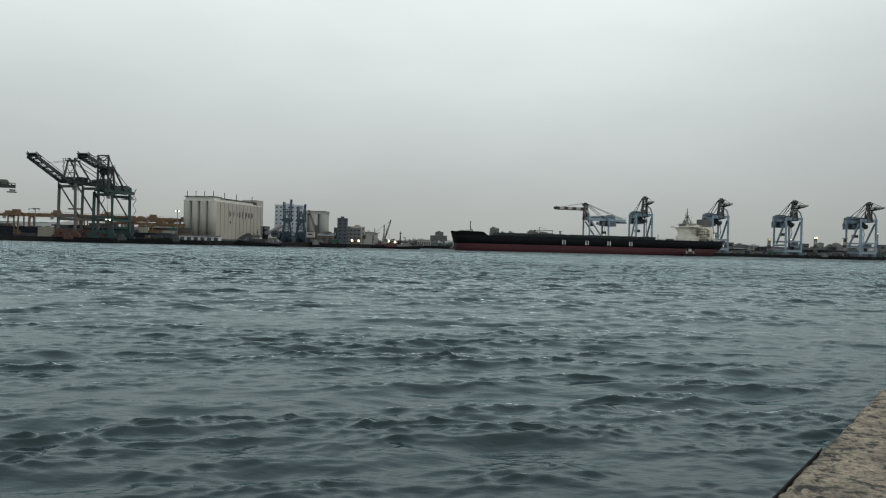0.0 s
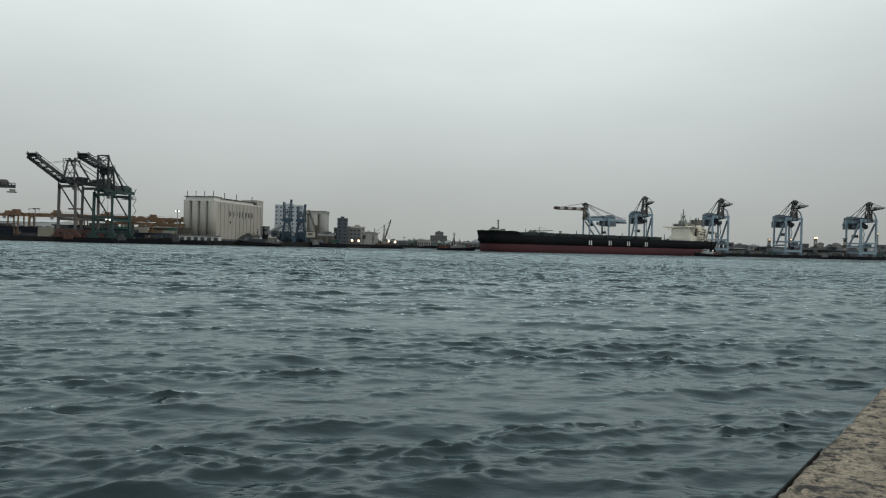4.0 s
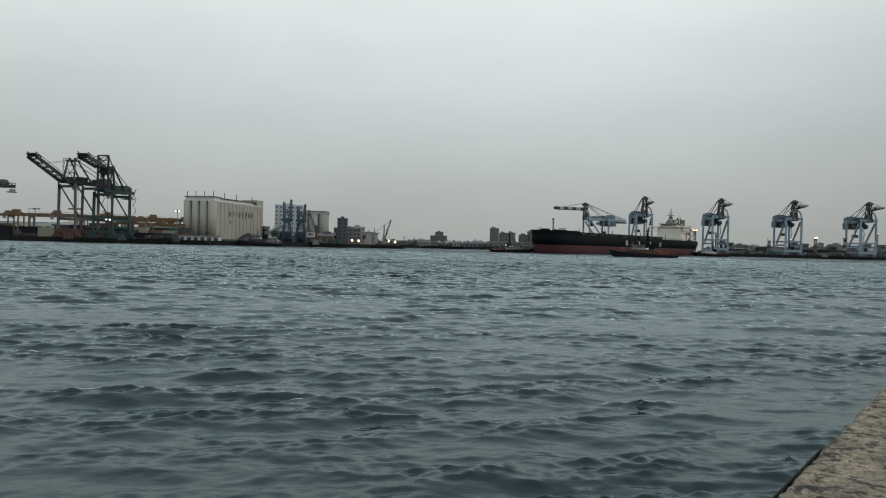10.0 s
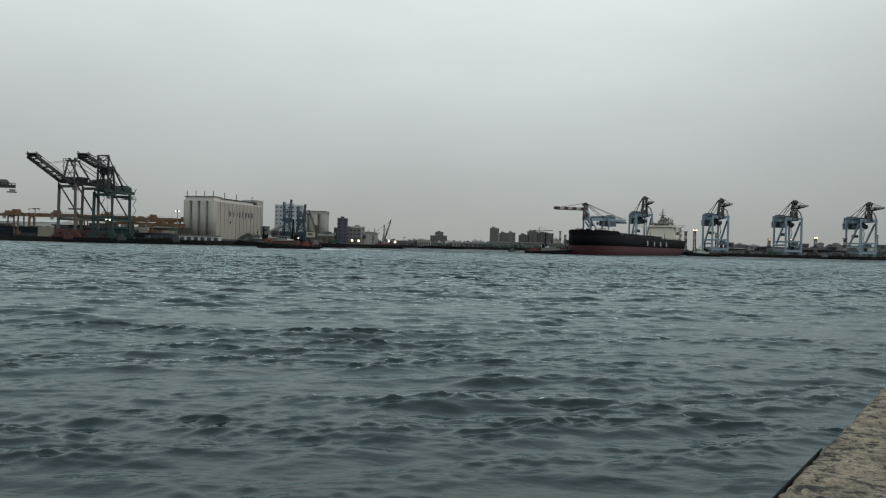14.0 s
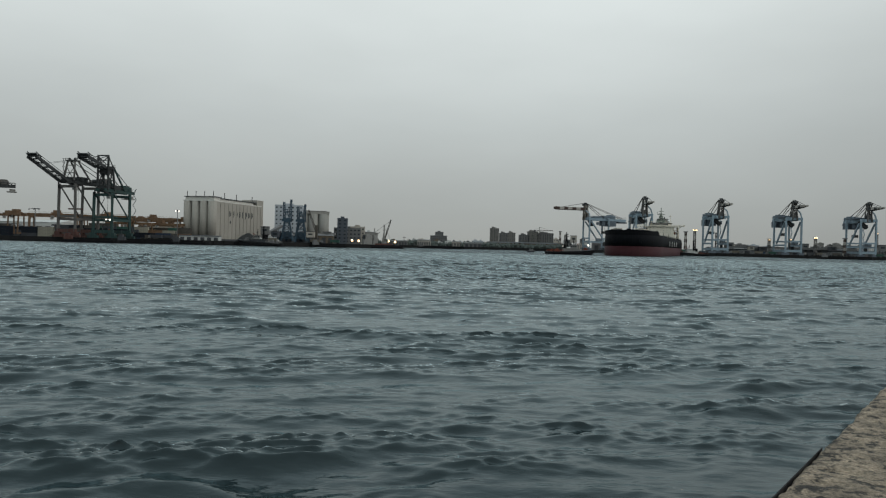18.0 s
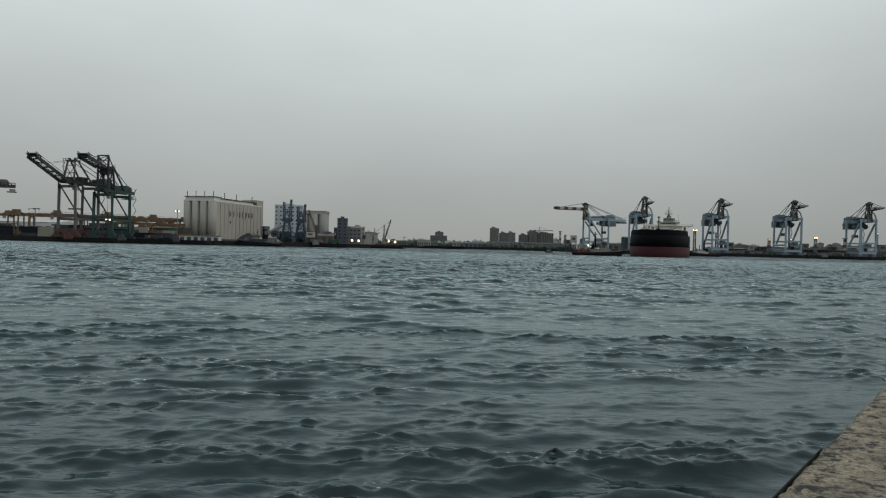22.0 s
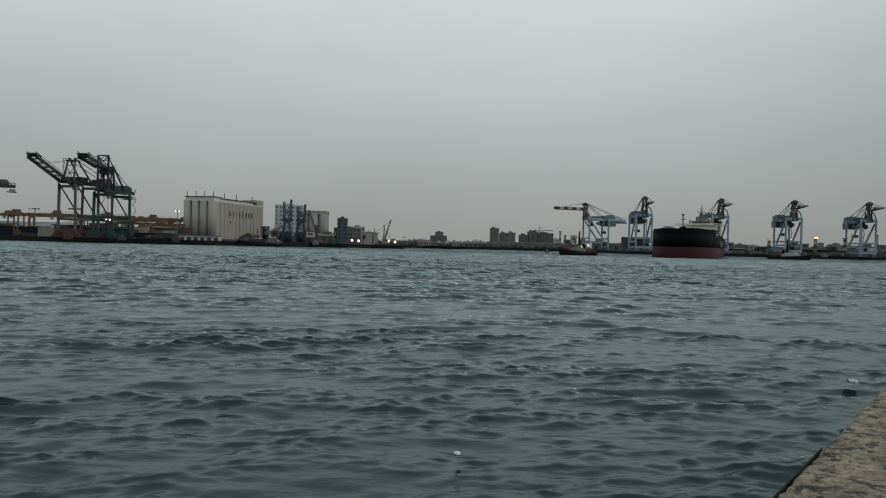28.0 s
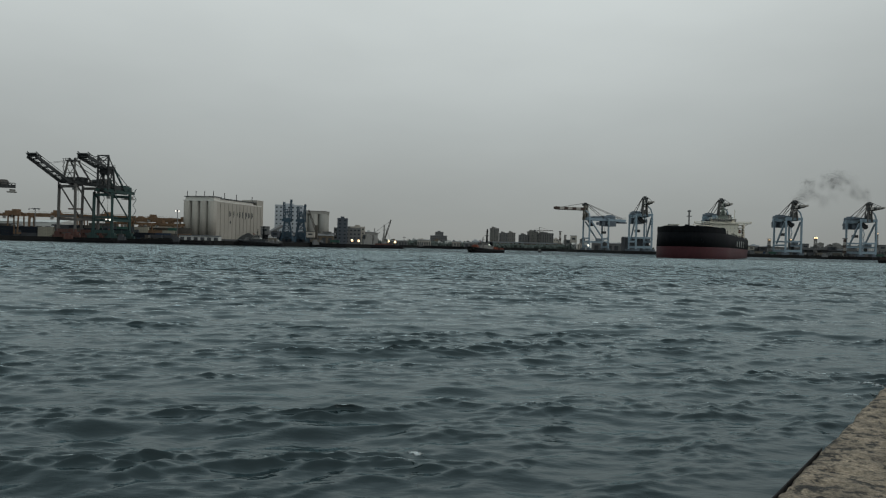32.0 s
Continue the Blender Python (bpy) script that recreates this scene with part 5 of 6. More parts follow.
def tower_crane(m, h, jib, label):
    c = empty("tower_crane", m, label, "crane")
    part("mast", lattice(bmesh.new(), (0, 0, 0), (0, 0, h), 2.0, 2.0, 14, 0.5), M_STS_GREY, c)
    part("jib", lattice(bmesh.new(), (-12, 0, h), (jib, 0, h), 1.6, 1.2, 12, 0.4), M_STS_GREY, c)
    part("tower_top", beams([((0, 0, h), (0, 0, h + 7), 0.8), ((0, 0, h + 7), (jib * 0.7, 0, h + 1), 0.3), ((0, 0, h + 7), (-11, 0, h + 1), 0.3)]), M_STS_GREY, c)
    part("counterweight", boxed(-12, -8.5, -1.2, 1.2, h - 3, h), M_DARK_BLD, c)
    return c


tower_crane(pose(208.1, 1600, G), 39, 30, "grey tower crane over the apartment site")


def banded_mast(x, y, h, label):
    c = empty("lattice_mast", pose(x, y, G), label, "mast", "banded lattice masts")
    for i in range(6):
        part("mast_section", lattice(bmesh.new(), (0, 0, h * i / 6), (0, 0, h * (i + 1) / 6), 3.0 - i * 0.2, 2.8 - i * 0.2, 3, 0.55), M_BAND_RED if i % 2 else M_BAND, c)
    part("platform", boxed(-2.2, 2.2, -2.2, 2.2, h, h + 1.2), M_GREY_BLD, c)
    return c


banded_mast(190.1, 1200, 28, "red and white banded lattice mast")
banded_mast(511.9, 940, 22, "grey and white banded lattice mast on the bulk quay")
banded_mast(315.4, 960, 26, "slim banded lattice mast behind the quay")


def lamp_mast(x, y, h, glow, label, heads=3, arm=1.6, bulb=0.6):
    """High-mast light: tapered pole, head frame and lamps that glow by their material."""
    c = empty("lamp_mast", pose(x, y, G), label, "lamp mast", "high mast lights")
    if h > 19 and y > 900:
        for i in range(5):
            part("mast_section", lattice(bmesh.new(), (0, 0, h * i / 5), (0, 0, h * (i + 1) / 5), 3.0 - i * 0.15, 2.85 - i * 0.15, 3, 0.5), M_DULL if i % 2 else M_STS_GREY, c)
        part("head_platform", boxed(-2.0, 2.0, -1.6, 1.6, h - 0.3, h + 0.3), M_STS_GREY, c)
    else:
        part("pole", tubed((0, 0, 0), (0, 0, h), 0.5, 10, 0.28), M_GREY_BLD, c)
    part("head_frame", beams([((-arm, 0, h), (arm, 0, h), 0.5), ((0, -arm, h), (0, arm, h), 0.5)]), M_STS_DARK, c)
    for i in range(heads):
        x0 = -arm + 2 * arm * (i / (heads - 1)) if heads > 1 else 0.0
        part("lamp", tubed((x0, -arm * 0.4, h - 0.4), (x0, -arm * 0.4 - bulb, h - 0.9), bulb, 10), glow, c, "lit floodlight" if glow in (M_WARM, M_COOL) else "unlit floodlight")
    return c


lamp_mast(-231.1, 640, 25.5, M_COOL, "tall lamp mast with a lit white floodlight", 2, 1.4, 0.5)
lamp_mast(-332.5, 600, 22.5, M_GREY_BLD, "tall lamp mast with unlit lamps above the yard", 3, 4.0, 0.5)
lamp_mast(-98.8, 800, 4.5, M_WARM, "low quay lamp with a strong warm light", 1, 0.5, 1.15)
lamp_mast(-91.5, 800, 4.2, M_WARM, "low quay lamp shining warmly by the factory", 1, 0.5, 1.15)
lamp_mast(-59.0, 800, 4.6, M_WARM, "small quay lamp with warm light", 1, 0.4, 0.9)
lamp_mast(-52.2, 800, 4.0, M_WARM, "quay lamp with warm light", 1, 0.4, 1.1)
lamp_mast(193.8, 985, 6.5, M_COOL, "quay lamp lit beside the unloader", 1, 0.5, 1.2)
lamp_mast(330.5, 970, 30, M_WARM, "tall lamp mast with warm floodlights behind the ship", 3, 2.0, 0.8)
lamp_mast(424.2, 960, 20, M_WARM, "lamp mast with one warm floodlight", 1, 0.8, 0.9)
lamp_mast(453.1, 962, 20.5, M_WARM, "lamp mast standing between crane legs", 1, 0.8, 0.9)
lamp_mast(479.5, 950, 23.5, M_WARM, "lamp mast with a bright bank of warm floodlights", 3, 1.5, 0.9)
lamp_mast(564.0, 960, 31, M_WARM, "tall lamp mast with warm floodlights", 2, 1.0, 0.7)
for east, yy, h in ((-57.8, 1090, 12), (-43.0, 1095, 8), (190.1, 1150, 22), (365.1, 985, 27)):
    lamp_mast(east, yy, h, M_GREY_BLD, "grey lamp mast with unlit lamps", 2, 1.4, 0.5)


# ---- container yard ----
def gantry(m, span, h, label):
    """Ochre rubber-tyred yard gantry."""
    c = empty("yard_gantry", m, label, "gantry crane", "yard gantries")
    for x in (-span / 2, span / 2):
        for y in (-5, 5):
            part("leg", beams([((x, y, 1.6), (x, y * 0.8, h), 0.9)]), M_YELLOW, c)
            part("wheel_bogie", boxed(x - 0.8, x + 0.8, y - 2, y + 2, 0, 1.6), M_STS_DARK, c)
        part("sill_beam", beams([((x, -6, 2.2), (x, 6, 2.2), 1.0, 1.3)]), M_YELLOW, c)
        part("end_tie", beams([((x, -4.2, h * 0.97), (x, 4.2, h * 0.97), 1.0, 1.2)]), M_YELLOW, c)
    for y in (-4, 4):
        part("girder", beams([((-span / 2 - 2, y, h + 0.8), (span / 2 + 2, y, h + 0.8), 1.1, 2.0)]), M_YELLOW, c)
    part("trolley", box(boxed(-3, 3, -4.6, 4.6, h + 1.8, h + 2.6), -2, 2.4, -3, 3, h + 2.6, h + 4.8), M_YELLOW, c, "hoisting trolley")
    part("cab", boxed(-4.8, -3, -1.2, 1.2, h - 2.4, h), M_PALE, c)
    part("rail", beams([((-span / 2, -4.8, h + 2.8), (span / 2, -4.8, h + 2.8), 0.2)]), M_YELLOW, c)
    part("spreader", boxed(-1.4, 1.4, -6, 6, h * 0.55, h * 0.55 + 0.6), M_STS_DARK, c)
    return c


gantry(pose(-360.7, 622, G, 0, 0, 0), 8.5, 17.5, "narrow ochre straddle gantry by the quay")
g1 = gantry(pose(-407.2, 690, G, 0, 0, 2), 44, 18.5, "wide ochre yard gantry over container stacks")
copy_thing(g1, pose(-368.0, 700, G, 0, 0, 2))
copy_thing(g1, pose(-332.2, 720, G, 0, 0, -4))
copy_thing(g1, pose(-292.1, 735, G - 1.5, 0, 0, -4))
copy_thing(g1, pose(-451.6, 690, G, 0, 0, 2))
g2 = gantry(pose(-286, 672, G, 0, 0, -5), 38, 13.0, "lower ochre yard gantry at the end of the yard")
copy_thing(g2, pose(-262, 684, G, 0, 0, -3))
copy_thing(g2, pose(-272, 735, G, 0, 0, 2))
for x, y, rz in ((-342, 652, 3), (-304, 668, -5), (-278, 705, -3), (-268, 760, -3), (-318, 775, 2)):
    copy_thing(g1, pose(x, y, G, 0, 0, rz))


def box_mesh(mat, length=12.2):
    bm = boxed(-length / 2, length / 2, -1.22, 1.22, 0.0, 2.55)
    for i in range(9):
        x = -length / 2 + length * (i + 0.5) / 9
        box(bm, x - 0.3, x + 0.3, -1.27, -1.22, 0.15, 2.4)
    for x in (-length / 2, length / 2 - 0.2):
        box(bm, x - 0.02, x + 0.22, -1.29, 1.29, -0.02, 2.6)
    return mesh_of(bm, "container", mat)


BOXES = {n: box_mesh(m) for n, m in (("navy blue", M_NAVY), ("white", M_WHITE_BOX), ("red", M_RED_BOX), ("green", M_GREEN_BOX), ("blue", M_BLUE_BOX), ("brown", M_RUST), ("grey", M_DARK_BLD), ("cream", M_CREAM_BOX), ("ochre", M_YELLOW))}


def stack(x, y, cols, high, colours, gap=12.5, turn=0, seed=1):
    rr = random.Random(seed)
    for k in range(cols):
        for lvl in range(rr.randint(max(1, high - 1), high)):
            col = rr.choice(colours)
            o = new("container", BOXES[col])
            o.matrix_world = pose(x + k * gap * math.cos(radians(turn)), y + k * gap * math.sin(radians(turn)) + rr.uniform(-0.1, 0.1), G + lvl * 2.62 + 0.03, 0, 0, turn)
            tagged(o, f"{col} steel shipping container in a yard stack", "container", "stacked containers")


stack(-369.7, 600, 2, 4, ("navy blue",), seed=2)
stack(-336.6, 600, 2, 4, ("navy blue", "navy blue", "grey"), seed=3)
stack(-318.8, 592, 1, 4, ("cream",), seed=4)
stack(-394.3, 640, 6, 4, ("navy blue", "brown", "grey", "blue"), seed=12)
stack(-324.4, 628, 5, 4, ("brown", "grey", "red", "navy blue"), seed=5)
stack(-335.9, 660, 6, 5, ("brown", "grey", "green", "navy blue"), seed=6)
stack(-270.8, 640, 3, 3, ("red", "brown", "white", "blue", "grey"), seed=7)
stack(-352.7, 590, 1, 4, ("navy blue", "navy blue", "brown"), seed=31)
stack(-294.5, 606, 2, 3, ("brown", "navy blue", "grey"), seed=32)
stack(-275.8, 612, 2, 2, ("navy blue", "green", "brown"), seed=33)
stack(-259.6, 618, 3, 2, ("navy blue", "brown", "blue"), seed=34)
stack(-266.0, 650, 4, 4, ("brown", "navy blue", "cream", "ochre"), seed=35)
stack(-279.3, 665, 4, 4, ("red", "brown", "cream", "green", "ochre"), seed=8)
stack(-287.7, 690, 4, 4, ("red", "ochre", "grey", "cream", "brown"), seed=9)

# ---- small craft and heaps along the shore ----
moored = tug(pose(-155.0, 628, 0, 0, 0, 176), "black moored tug with pale wheelhouse below the silo", M_GREY_BLD, M_DARK_BLD, M_DULL, 1.0, False)


def barge(m, length, label, mat, house):
    b = empty("barge", m, label, "barge", "moored barges")
    pts = [(-length / 2, -4), (length / 2 - 3, -4), (length / 2, -2), (length / 2, 2), (length / 2 - 3, 4), (-length / 2, 4)]
    part("hull", prism(pts, -1.5, 1.9), mat, b)
    part("coaming", boxed(-length / 2 + 8, length / 2 - 5, -3, 3, 1.9, 3.1), M_TUG, b)
    part("deckhouse", box(boxed(-length / 2 + 1, -length / 2 + 6, -2.5, 2.5, 1.9, 4.6), -length / 2 + 1.5, -length / 2 + 4.5, -1.8, 1.8, 4.6, 6.4), house, b)
    part("rub_rail", beams([((-length / 2, -4.1, 1.5), (length / 2 - 3, -4.1, 1.5), 0.3)]), M_RUBBER, b)
    part("mast", beams([((-length / 2 + 3, 0, 6.4), (-length / 2 + 3, 0, 10), 0.25)]), M_STS_DARK, b)
    return b


barge(pose(-230.1, 575, 0, 0, 0, 8), 46, "low dark barge moored along the container quay", M_TUG, M_DARK_BLD)
barge(pose(-265.4, 556, 0, 0, 0, 6), 40, "dark barge moored below the cranes", M_TUG, M_STS_RED)
barge(pose(-201.9, 590, 0, 0, 0, 8), 30, "small dark barge moored below the silo", M_TUG, M_DARK_BLD)
barge(pose(-105.3, 690, 0, 0, 0, 26), 36, "dark barge moored by the quay shed", M_TUG, M_GREY_BLD)
barge(pose(-1.0, 1010, 0, 0, 0, 2), 66, "long low dark barge lying off the far shore", M_TUG, M_GREY_BLD)
barge(pose(476.0, 868, 0, 0, 0, 0), 60, "low dark barge alongside the bulk quay", M_TUG, M_GREY_BLD)


def coaster(m):
    """Small moored cargo ship with derrick masts."""
    s = empty("coaster", m, "small grey coaster with derrick masts at the quay", "ship")
    ship_loft([ship_outline(5, -22, 12, 22, 3.5, -1.5, 8), ship_outline(5.4, -23, 12, 24, 4, 3.0, 8)], "hull", M_TUG, s)
    part("bridge_house", box(box(boxed(-20, -11, -4, 4, 3, 8.5), -18, -12, -3.4, 3.4, 8.5, 11.5), -17, -13, -2.4, 2.4, 11.5, 14), M_DULL, s)
    part("funnel", boxed(-20, -18, -1.2, 1.2, 8.5, 13), M_DARK_BLD, s)
    part("derrick_mast", beams([((2, 0, 3), (2, 0, 24), 1.0), ((2, -3.4, 18), (2, 3.4, 18), 0.7), ((2, -2, 22), (2, 2, 22), 0.5), ((0.4, -2.6, 3), (2, 0, 17), 0.6), ((0.4, 2.6, 3), (2, 0, 17), 0.6)]), M_DULL, s, "pale derrick mast with crosstrees")
    part("derrick_boom", lattice(bmesh.new(), (2, 0, 7), (9, 0, 29), 1.1, 0.8, 6, 0.4), M_STS_GREY, s, "raised lattice derrick boom")
    part("derrick_stay", beams([((2, 0, 23), (9, 0, 28), 0.2), ((2, 0, 23), (-11, 0, 13), 0.2), ((2, 0, 22), (12, 0, 4), 0.2)]), M_STS_DARK, s)
    part("fore_mast", beams([((-8, 0, 3), (-8, 0, 20), 0.8), ((-8, -2.4, 15), (-8, 2.4, 15), 0.5), ((-8, 0, 8), (-3, 0, 16), 0.5)]), M_DULL, s, "pale mast with a short boom")
    part("mast_house", box(boxed(-10, -5.5, -3, 3, 3, 7.5), 0, 4.5, -2.6, 2.6, 3, 6.6), M_DULL, s)
    part("hatch", boxed(-8, 10, -3.2, 3.2, 3, 4.6), M_STS_RED, s)
    return s


def heap(m, w, h, label):
    bm = bmesh.new()
    rings = []
    for k in range(6):
        f = k / 5
        rings.append([bm.verts.new(((w / 2 * (1 - f * 0.92)) * math.cos(a) * (1 + 0.12 * math.sin(3 * a + k)), w * 0.3 * (1 - f * 0.92) * math.sin(a), h * f ** 0.85)) for a in [2 * math.pi * i / 20 for i in range(20)]])
    for a, b in zip(rings, rings[1:]):
        for i in range(20):
            bm.faces.new((a[i], a[(i + 1) % 20], b[(i + 1) % 20], b[i])).smooth = True
    bm.faces.new(rings[-1])
    ob = part("coal_heap", bm, M_COAL)
    ob.matrix_world = m
    return tagged(ob, label, "heap", "coal heaps")


heap(pose(-174.3, 660, G), 26, 7.5, "dark heap of coal on the quay")
pale_heap = heap(pose(-158.5, 672, G), 20, 6.0, "pale grey heap of crushed stone on the quay")
pale_heap.data.materials[0] = M_DULL
heap(pose(390.0, 950, G), 60, 5, "long dark heap of coal on the bulk quay")
heap(pose(511.7, 960, G), 70, 5.5, "long dark heap of ore on the bulk quay")


def conveyor(a, b, label):
    c = empty("conveyor_bridge", pose(a[0], a[1], G), label, "conveyor")
    d = Vector((b[0] - a[0], b[1] - a[1], 0))
    lo, hi = Vector((0, 0, a[2])), d + Vector((0, 0, b[2]))
    part("gallery", beams([(lo, hi, 3.0, 2.6)]), M_GREY_BLD, c)
    for f in (0.15, 0.5, 0.85):
        p = lo.lerp(hi, f)
        part("trestle", beams([((p.x, p.y - 1.5, 0), (p.x, p.y, p.z), 0.6), ((p.x, p.y + 1.5, 0), (p.x, p.y, p.z), 0.6)]), M_STS_DARK, c)
    return c


conveyor((-170.3, 690, 4), (-169.4, 770, 17), "inclined grey conveyor bridge to the mill")
conveyor((-153.9, 760, 9), (-123.7, 840, 11), "covered conveyor bridge between mill and factory")
conveyor((383.6, 990, 9), (533.1, 1000, 9), "long covered conveyor bridge behind the unloaders")


# ---- fenders hung along the quay wall ----
def quay_fenders(a, b, step):
    n = int((Vector(b) - Vector(a)).length / step)
    fender = mesh_of(box(boxed(-0.9, 0.9, -0.9, 0.1, -2.4, 0.2), -0.6, 0.6, -1.1, -0.9, -2.1, -0.2), "fender", M_RUBBER)
    bollard = mesh_of(tube(tubed((0, 0.9, 0.0), (0, 0.9, 0.8), 0.35), (0, 0.9, 0.7), (0, 0.9, 1.0), 0.55), "bollard", M_STS_DARK)
    turn = math.degrees(math.atan2(b[1] - a[1], b[0] - a[0]))
    for k in range(n):
        p = Vector(a).lerp(Vector(b), (k + 0.5) / n)
        o = new("fender", fender)
        o.matrix_world = pose(p.x, p.y - 0.1, G - 0.3, 0, 0, turn)
        tagged(o, "black rubber fender on the quay wall", "fender", "quay fenders")
        if k % 2:
            o = new("bollard", bollard)
            o.matrix_world = pose(p.x, p.y, G, 0, 0, turn)
            tagged(o, "dark iron mooring bollard on the quay edge", "bollard", "quay bollards")


quay_fenders((-362.2, 545, 0), (-208.8, 600, 0), 8.5)
quay_fenders((-208.8, 600, 0), (-152.5, 650, 0), 8.5)
quay_fenders((215.3, 890, 0), (556.3, 890, 0), 11)


# ---- clutter on the quays ----
def truck(m, cab_mat, load_mat, label):
    c = empty("truck", m, label, "truck", "port trucks")
    part("cab", prism([(3.6, -1.2), (5.8, -1.2), (6.0, -0.9), (6.0, 0.9), (5.8, 1.2), (3.6, 1.2)], 0.9, 3.4), cab_mat, c)
    part("chassis", boxed(-6, 5.8, -0.5, 0.5, 0.8, 1.1), M_STS_DARK, c)
    part("load", boxed(-6, 3.2, -1.22, 1.22, 1.15, 3.6), load_mat, c)
    for x in (-5, -3.8, 2.2, 4.8):
        for y in (-1.05, 1.05):
            part("wheel", tubed((x, y - 0.2, 0.5), (x, y + 0.2, 0.5), 0.5), M_RUBBER, c)
    part("windscreen", boxed(5.92, 6.03, -0.85, 0.85, 2.2, 3.1), M_GLASS, c)
    return c


def transfer_tower(m, w, h, mat, label):
    c = empty("transfer_tower", m, label, "building", "conveyor transfer towers")
    for x in (-w / 2, w / 2):
        for y in (0, w):
            part("leg", beams([((x, y, 0), (x, y, h * 0.55), 0.7)]), M_STS_DARK, c)
    part("house", boxed(-w / 2 - 0.6, w / 2 + 0.6, -0.6, w + 0.6, h * 0.5, h), mat, c)
    part("roof", boxed(-w / 2 - 1.0, w / 2 + 1.0, -1.0, w + 1.0, h, h + 0.5), M_DARK_BLD, c)
    part("window", boxed(-w * 0.3, w * 0.3, -0.7, -0.55, h * 0.72, h * 0.86), M_GLASS, c)
    part("brace", beams([((-w / 2, 0, 0), (w / 2, 0, h * 0.5), 0.4), ((w / 2, 0, 0), (-w / 2, 0, h * 0.5), 0.4)]), M_STS_DARK, c)
    return c


rng = random.Random(21)
for x, y in ((280.5, 925), (304.8, 930), (361.6, 915), (379.1, 920), (388.8, 905), (411.6, 925), (451.6, 910), (468.1, 915), (481.0, 905), (499.0, 910), (538.5, 906),
             (-292.6, 582), (-261.8, 600), (-248.8, 606), (-239.3, 612), (-230.8, 616), (-156.7, 668), (-123.7, 722), (-109.4, 736)):
    truck(pose(x, y, G, 0, 0, rng.choice((0, 180, 8, 172, 90))), rng.choice((M_GREY_BLD, M_DULL, M_BLUE_BOX, M_RUST)), rng.choice((M_DARK_BLD, M_GREEN_BOX, M_RUST, M_NAVY, M_BEIGE)), "lorry with a loaded trailer parked on the quay")
for x, y, w, h, mt in ((303.2, 985, 7, 17, M_GREY_BLD), (318.5, 1000, 9, 12, M_DARK_BLD), (379.3, 975, 8, 14, M_GREY_BLD), (411.9, 985, 6, 10, M_TAN_BLD), (429.1, 990, 10, 9, M_DARK_BLD),
                       (481.1, 980, 8, 15, M_GREY_BLD), (521.3, 985, 7, 12, M_DARK_BLD), (550.5, 990, 9, 14, M_GREY_BLD), (587.0, 985, 8, 16, M_GREY_BLD),
                       (-167.2, 690, 6, 14, M_GREY_BLD), (-164.5, 720, 7, 10, M_BLUEGREY), (-132.5, 735, 7, 11, M_TAN_BLD), (-124.8, 790, 8, 12, M_GREY_BLD), (193.6, 1095, 8, 20, M_TAN_BLD), (189.4, 1120, 7, 14, M_GREY_BLD)):
    transfer_tower(pose(x, y, G, 0, 0, rng.uniform(-8, 8)), w, h, mt, "small conveyor transfer house on steel legs")


# ---- far greenery: uneven clumps along the shore ----
def greenery(name, rows, seed, label):
    rr = random.Random(seed)
    V, Fs = [], []
    for x0, x1, y0, y1, h0, h1, n in rows:
        for _ in range(n):
            cx, cy = rr.uniform(x0, x1), rr.uniform(y0, y1)
            r = rr.uniform(1.6, 4.2)
            cz = G + rr.uniform(h0, h1) * rr.uniform(0.3, 1.0)
            base = len(V)
            for a in range(6):
                t0 = a * math.pi / 3 + rr.uniform(-0.3, 0.3)
                for zz, q in ((-0.6, 0.8), (0.2, 1.0), (0.75, 0.55)):
                    k = r * q * rr.uniform(0.75, 1.2)
                    V.append((cx + k * math.cos(t0), cy + k * math.sin(t0), cz + r * zz * rr.uniform(0.8, 1.2)))
            V.append((cx, cy, cz + r * rr.uniform(0.8, 1.25)))
            for a in range(6):
                b = (a + 1) % 6
                for k in range(2):
                    Fs.append((base + a * 3 + k, base + b * 3 + k, base + b * 3 + k + 1, base + a * 3 + k + 1))
                Fs.append((base + a * 3 + 2, base + b * 3 + 2, base + 18))
    me = bpy.data.meshes.new(name)
    me.from_pydata(V, [], Fs)
    me.materials.append(M_LEAF)
    return tagged(new(name, me), label, "trees", kind="stuff")


greenery("shore_trees", [(-86.6, 78.9, 1180, 1260, -1, 6, 420), (62.4, 198.9, 1122, 1160, -1, 5, 420), (274.7, 344.4, 1200, 1300, 2, 12, 160)], 3, "dark hazy belt of trees behind the far shore")
greenery("far_woods", [(569.8, 937.5, 1450, 1600, 1, 13, 2400), (-221.0, 146.8, 1950, 2100, 3, 14, 500)], 5, "hazy line of distant woods behind the port")


coaster(pose(-62.4, 752, 0, 0, 0, 20))

# ---- vessels under way ----
ship = bulk_carrier(pose(152.2, 798.3, 0, 0, 0, 190))
tug_bow = tug(pose(0, 700, 0), "long low black harbour tug with orange deck gear and pale deckhouse", M_TUG_RED, M_DULL, M_DULL, 0.78)
tug_pass = tug(pose(600, 500, 0), "black tug with orange-red deckhouse running across the harbour", M_TUG_RED, M_STS_RED, M_DULL, 0.82)
tug_stern = tug(pose(300, 800, 0), "low black harbour tug with pale deckhouse at the ship's stern", M_STS_RED, M_PALE, M_PALE, 0.8)


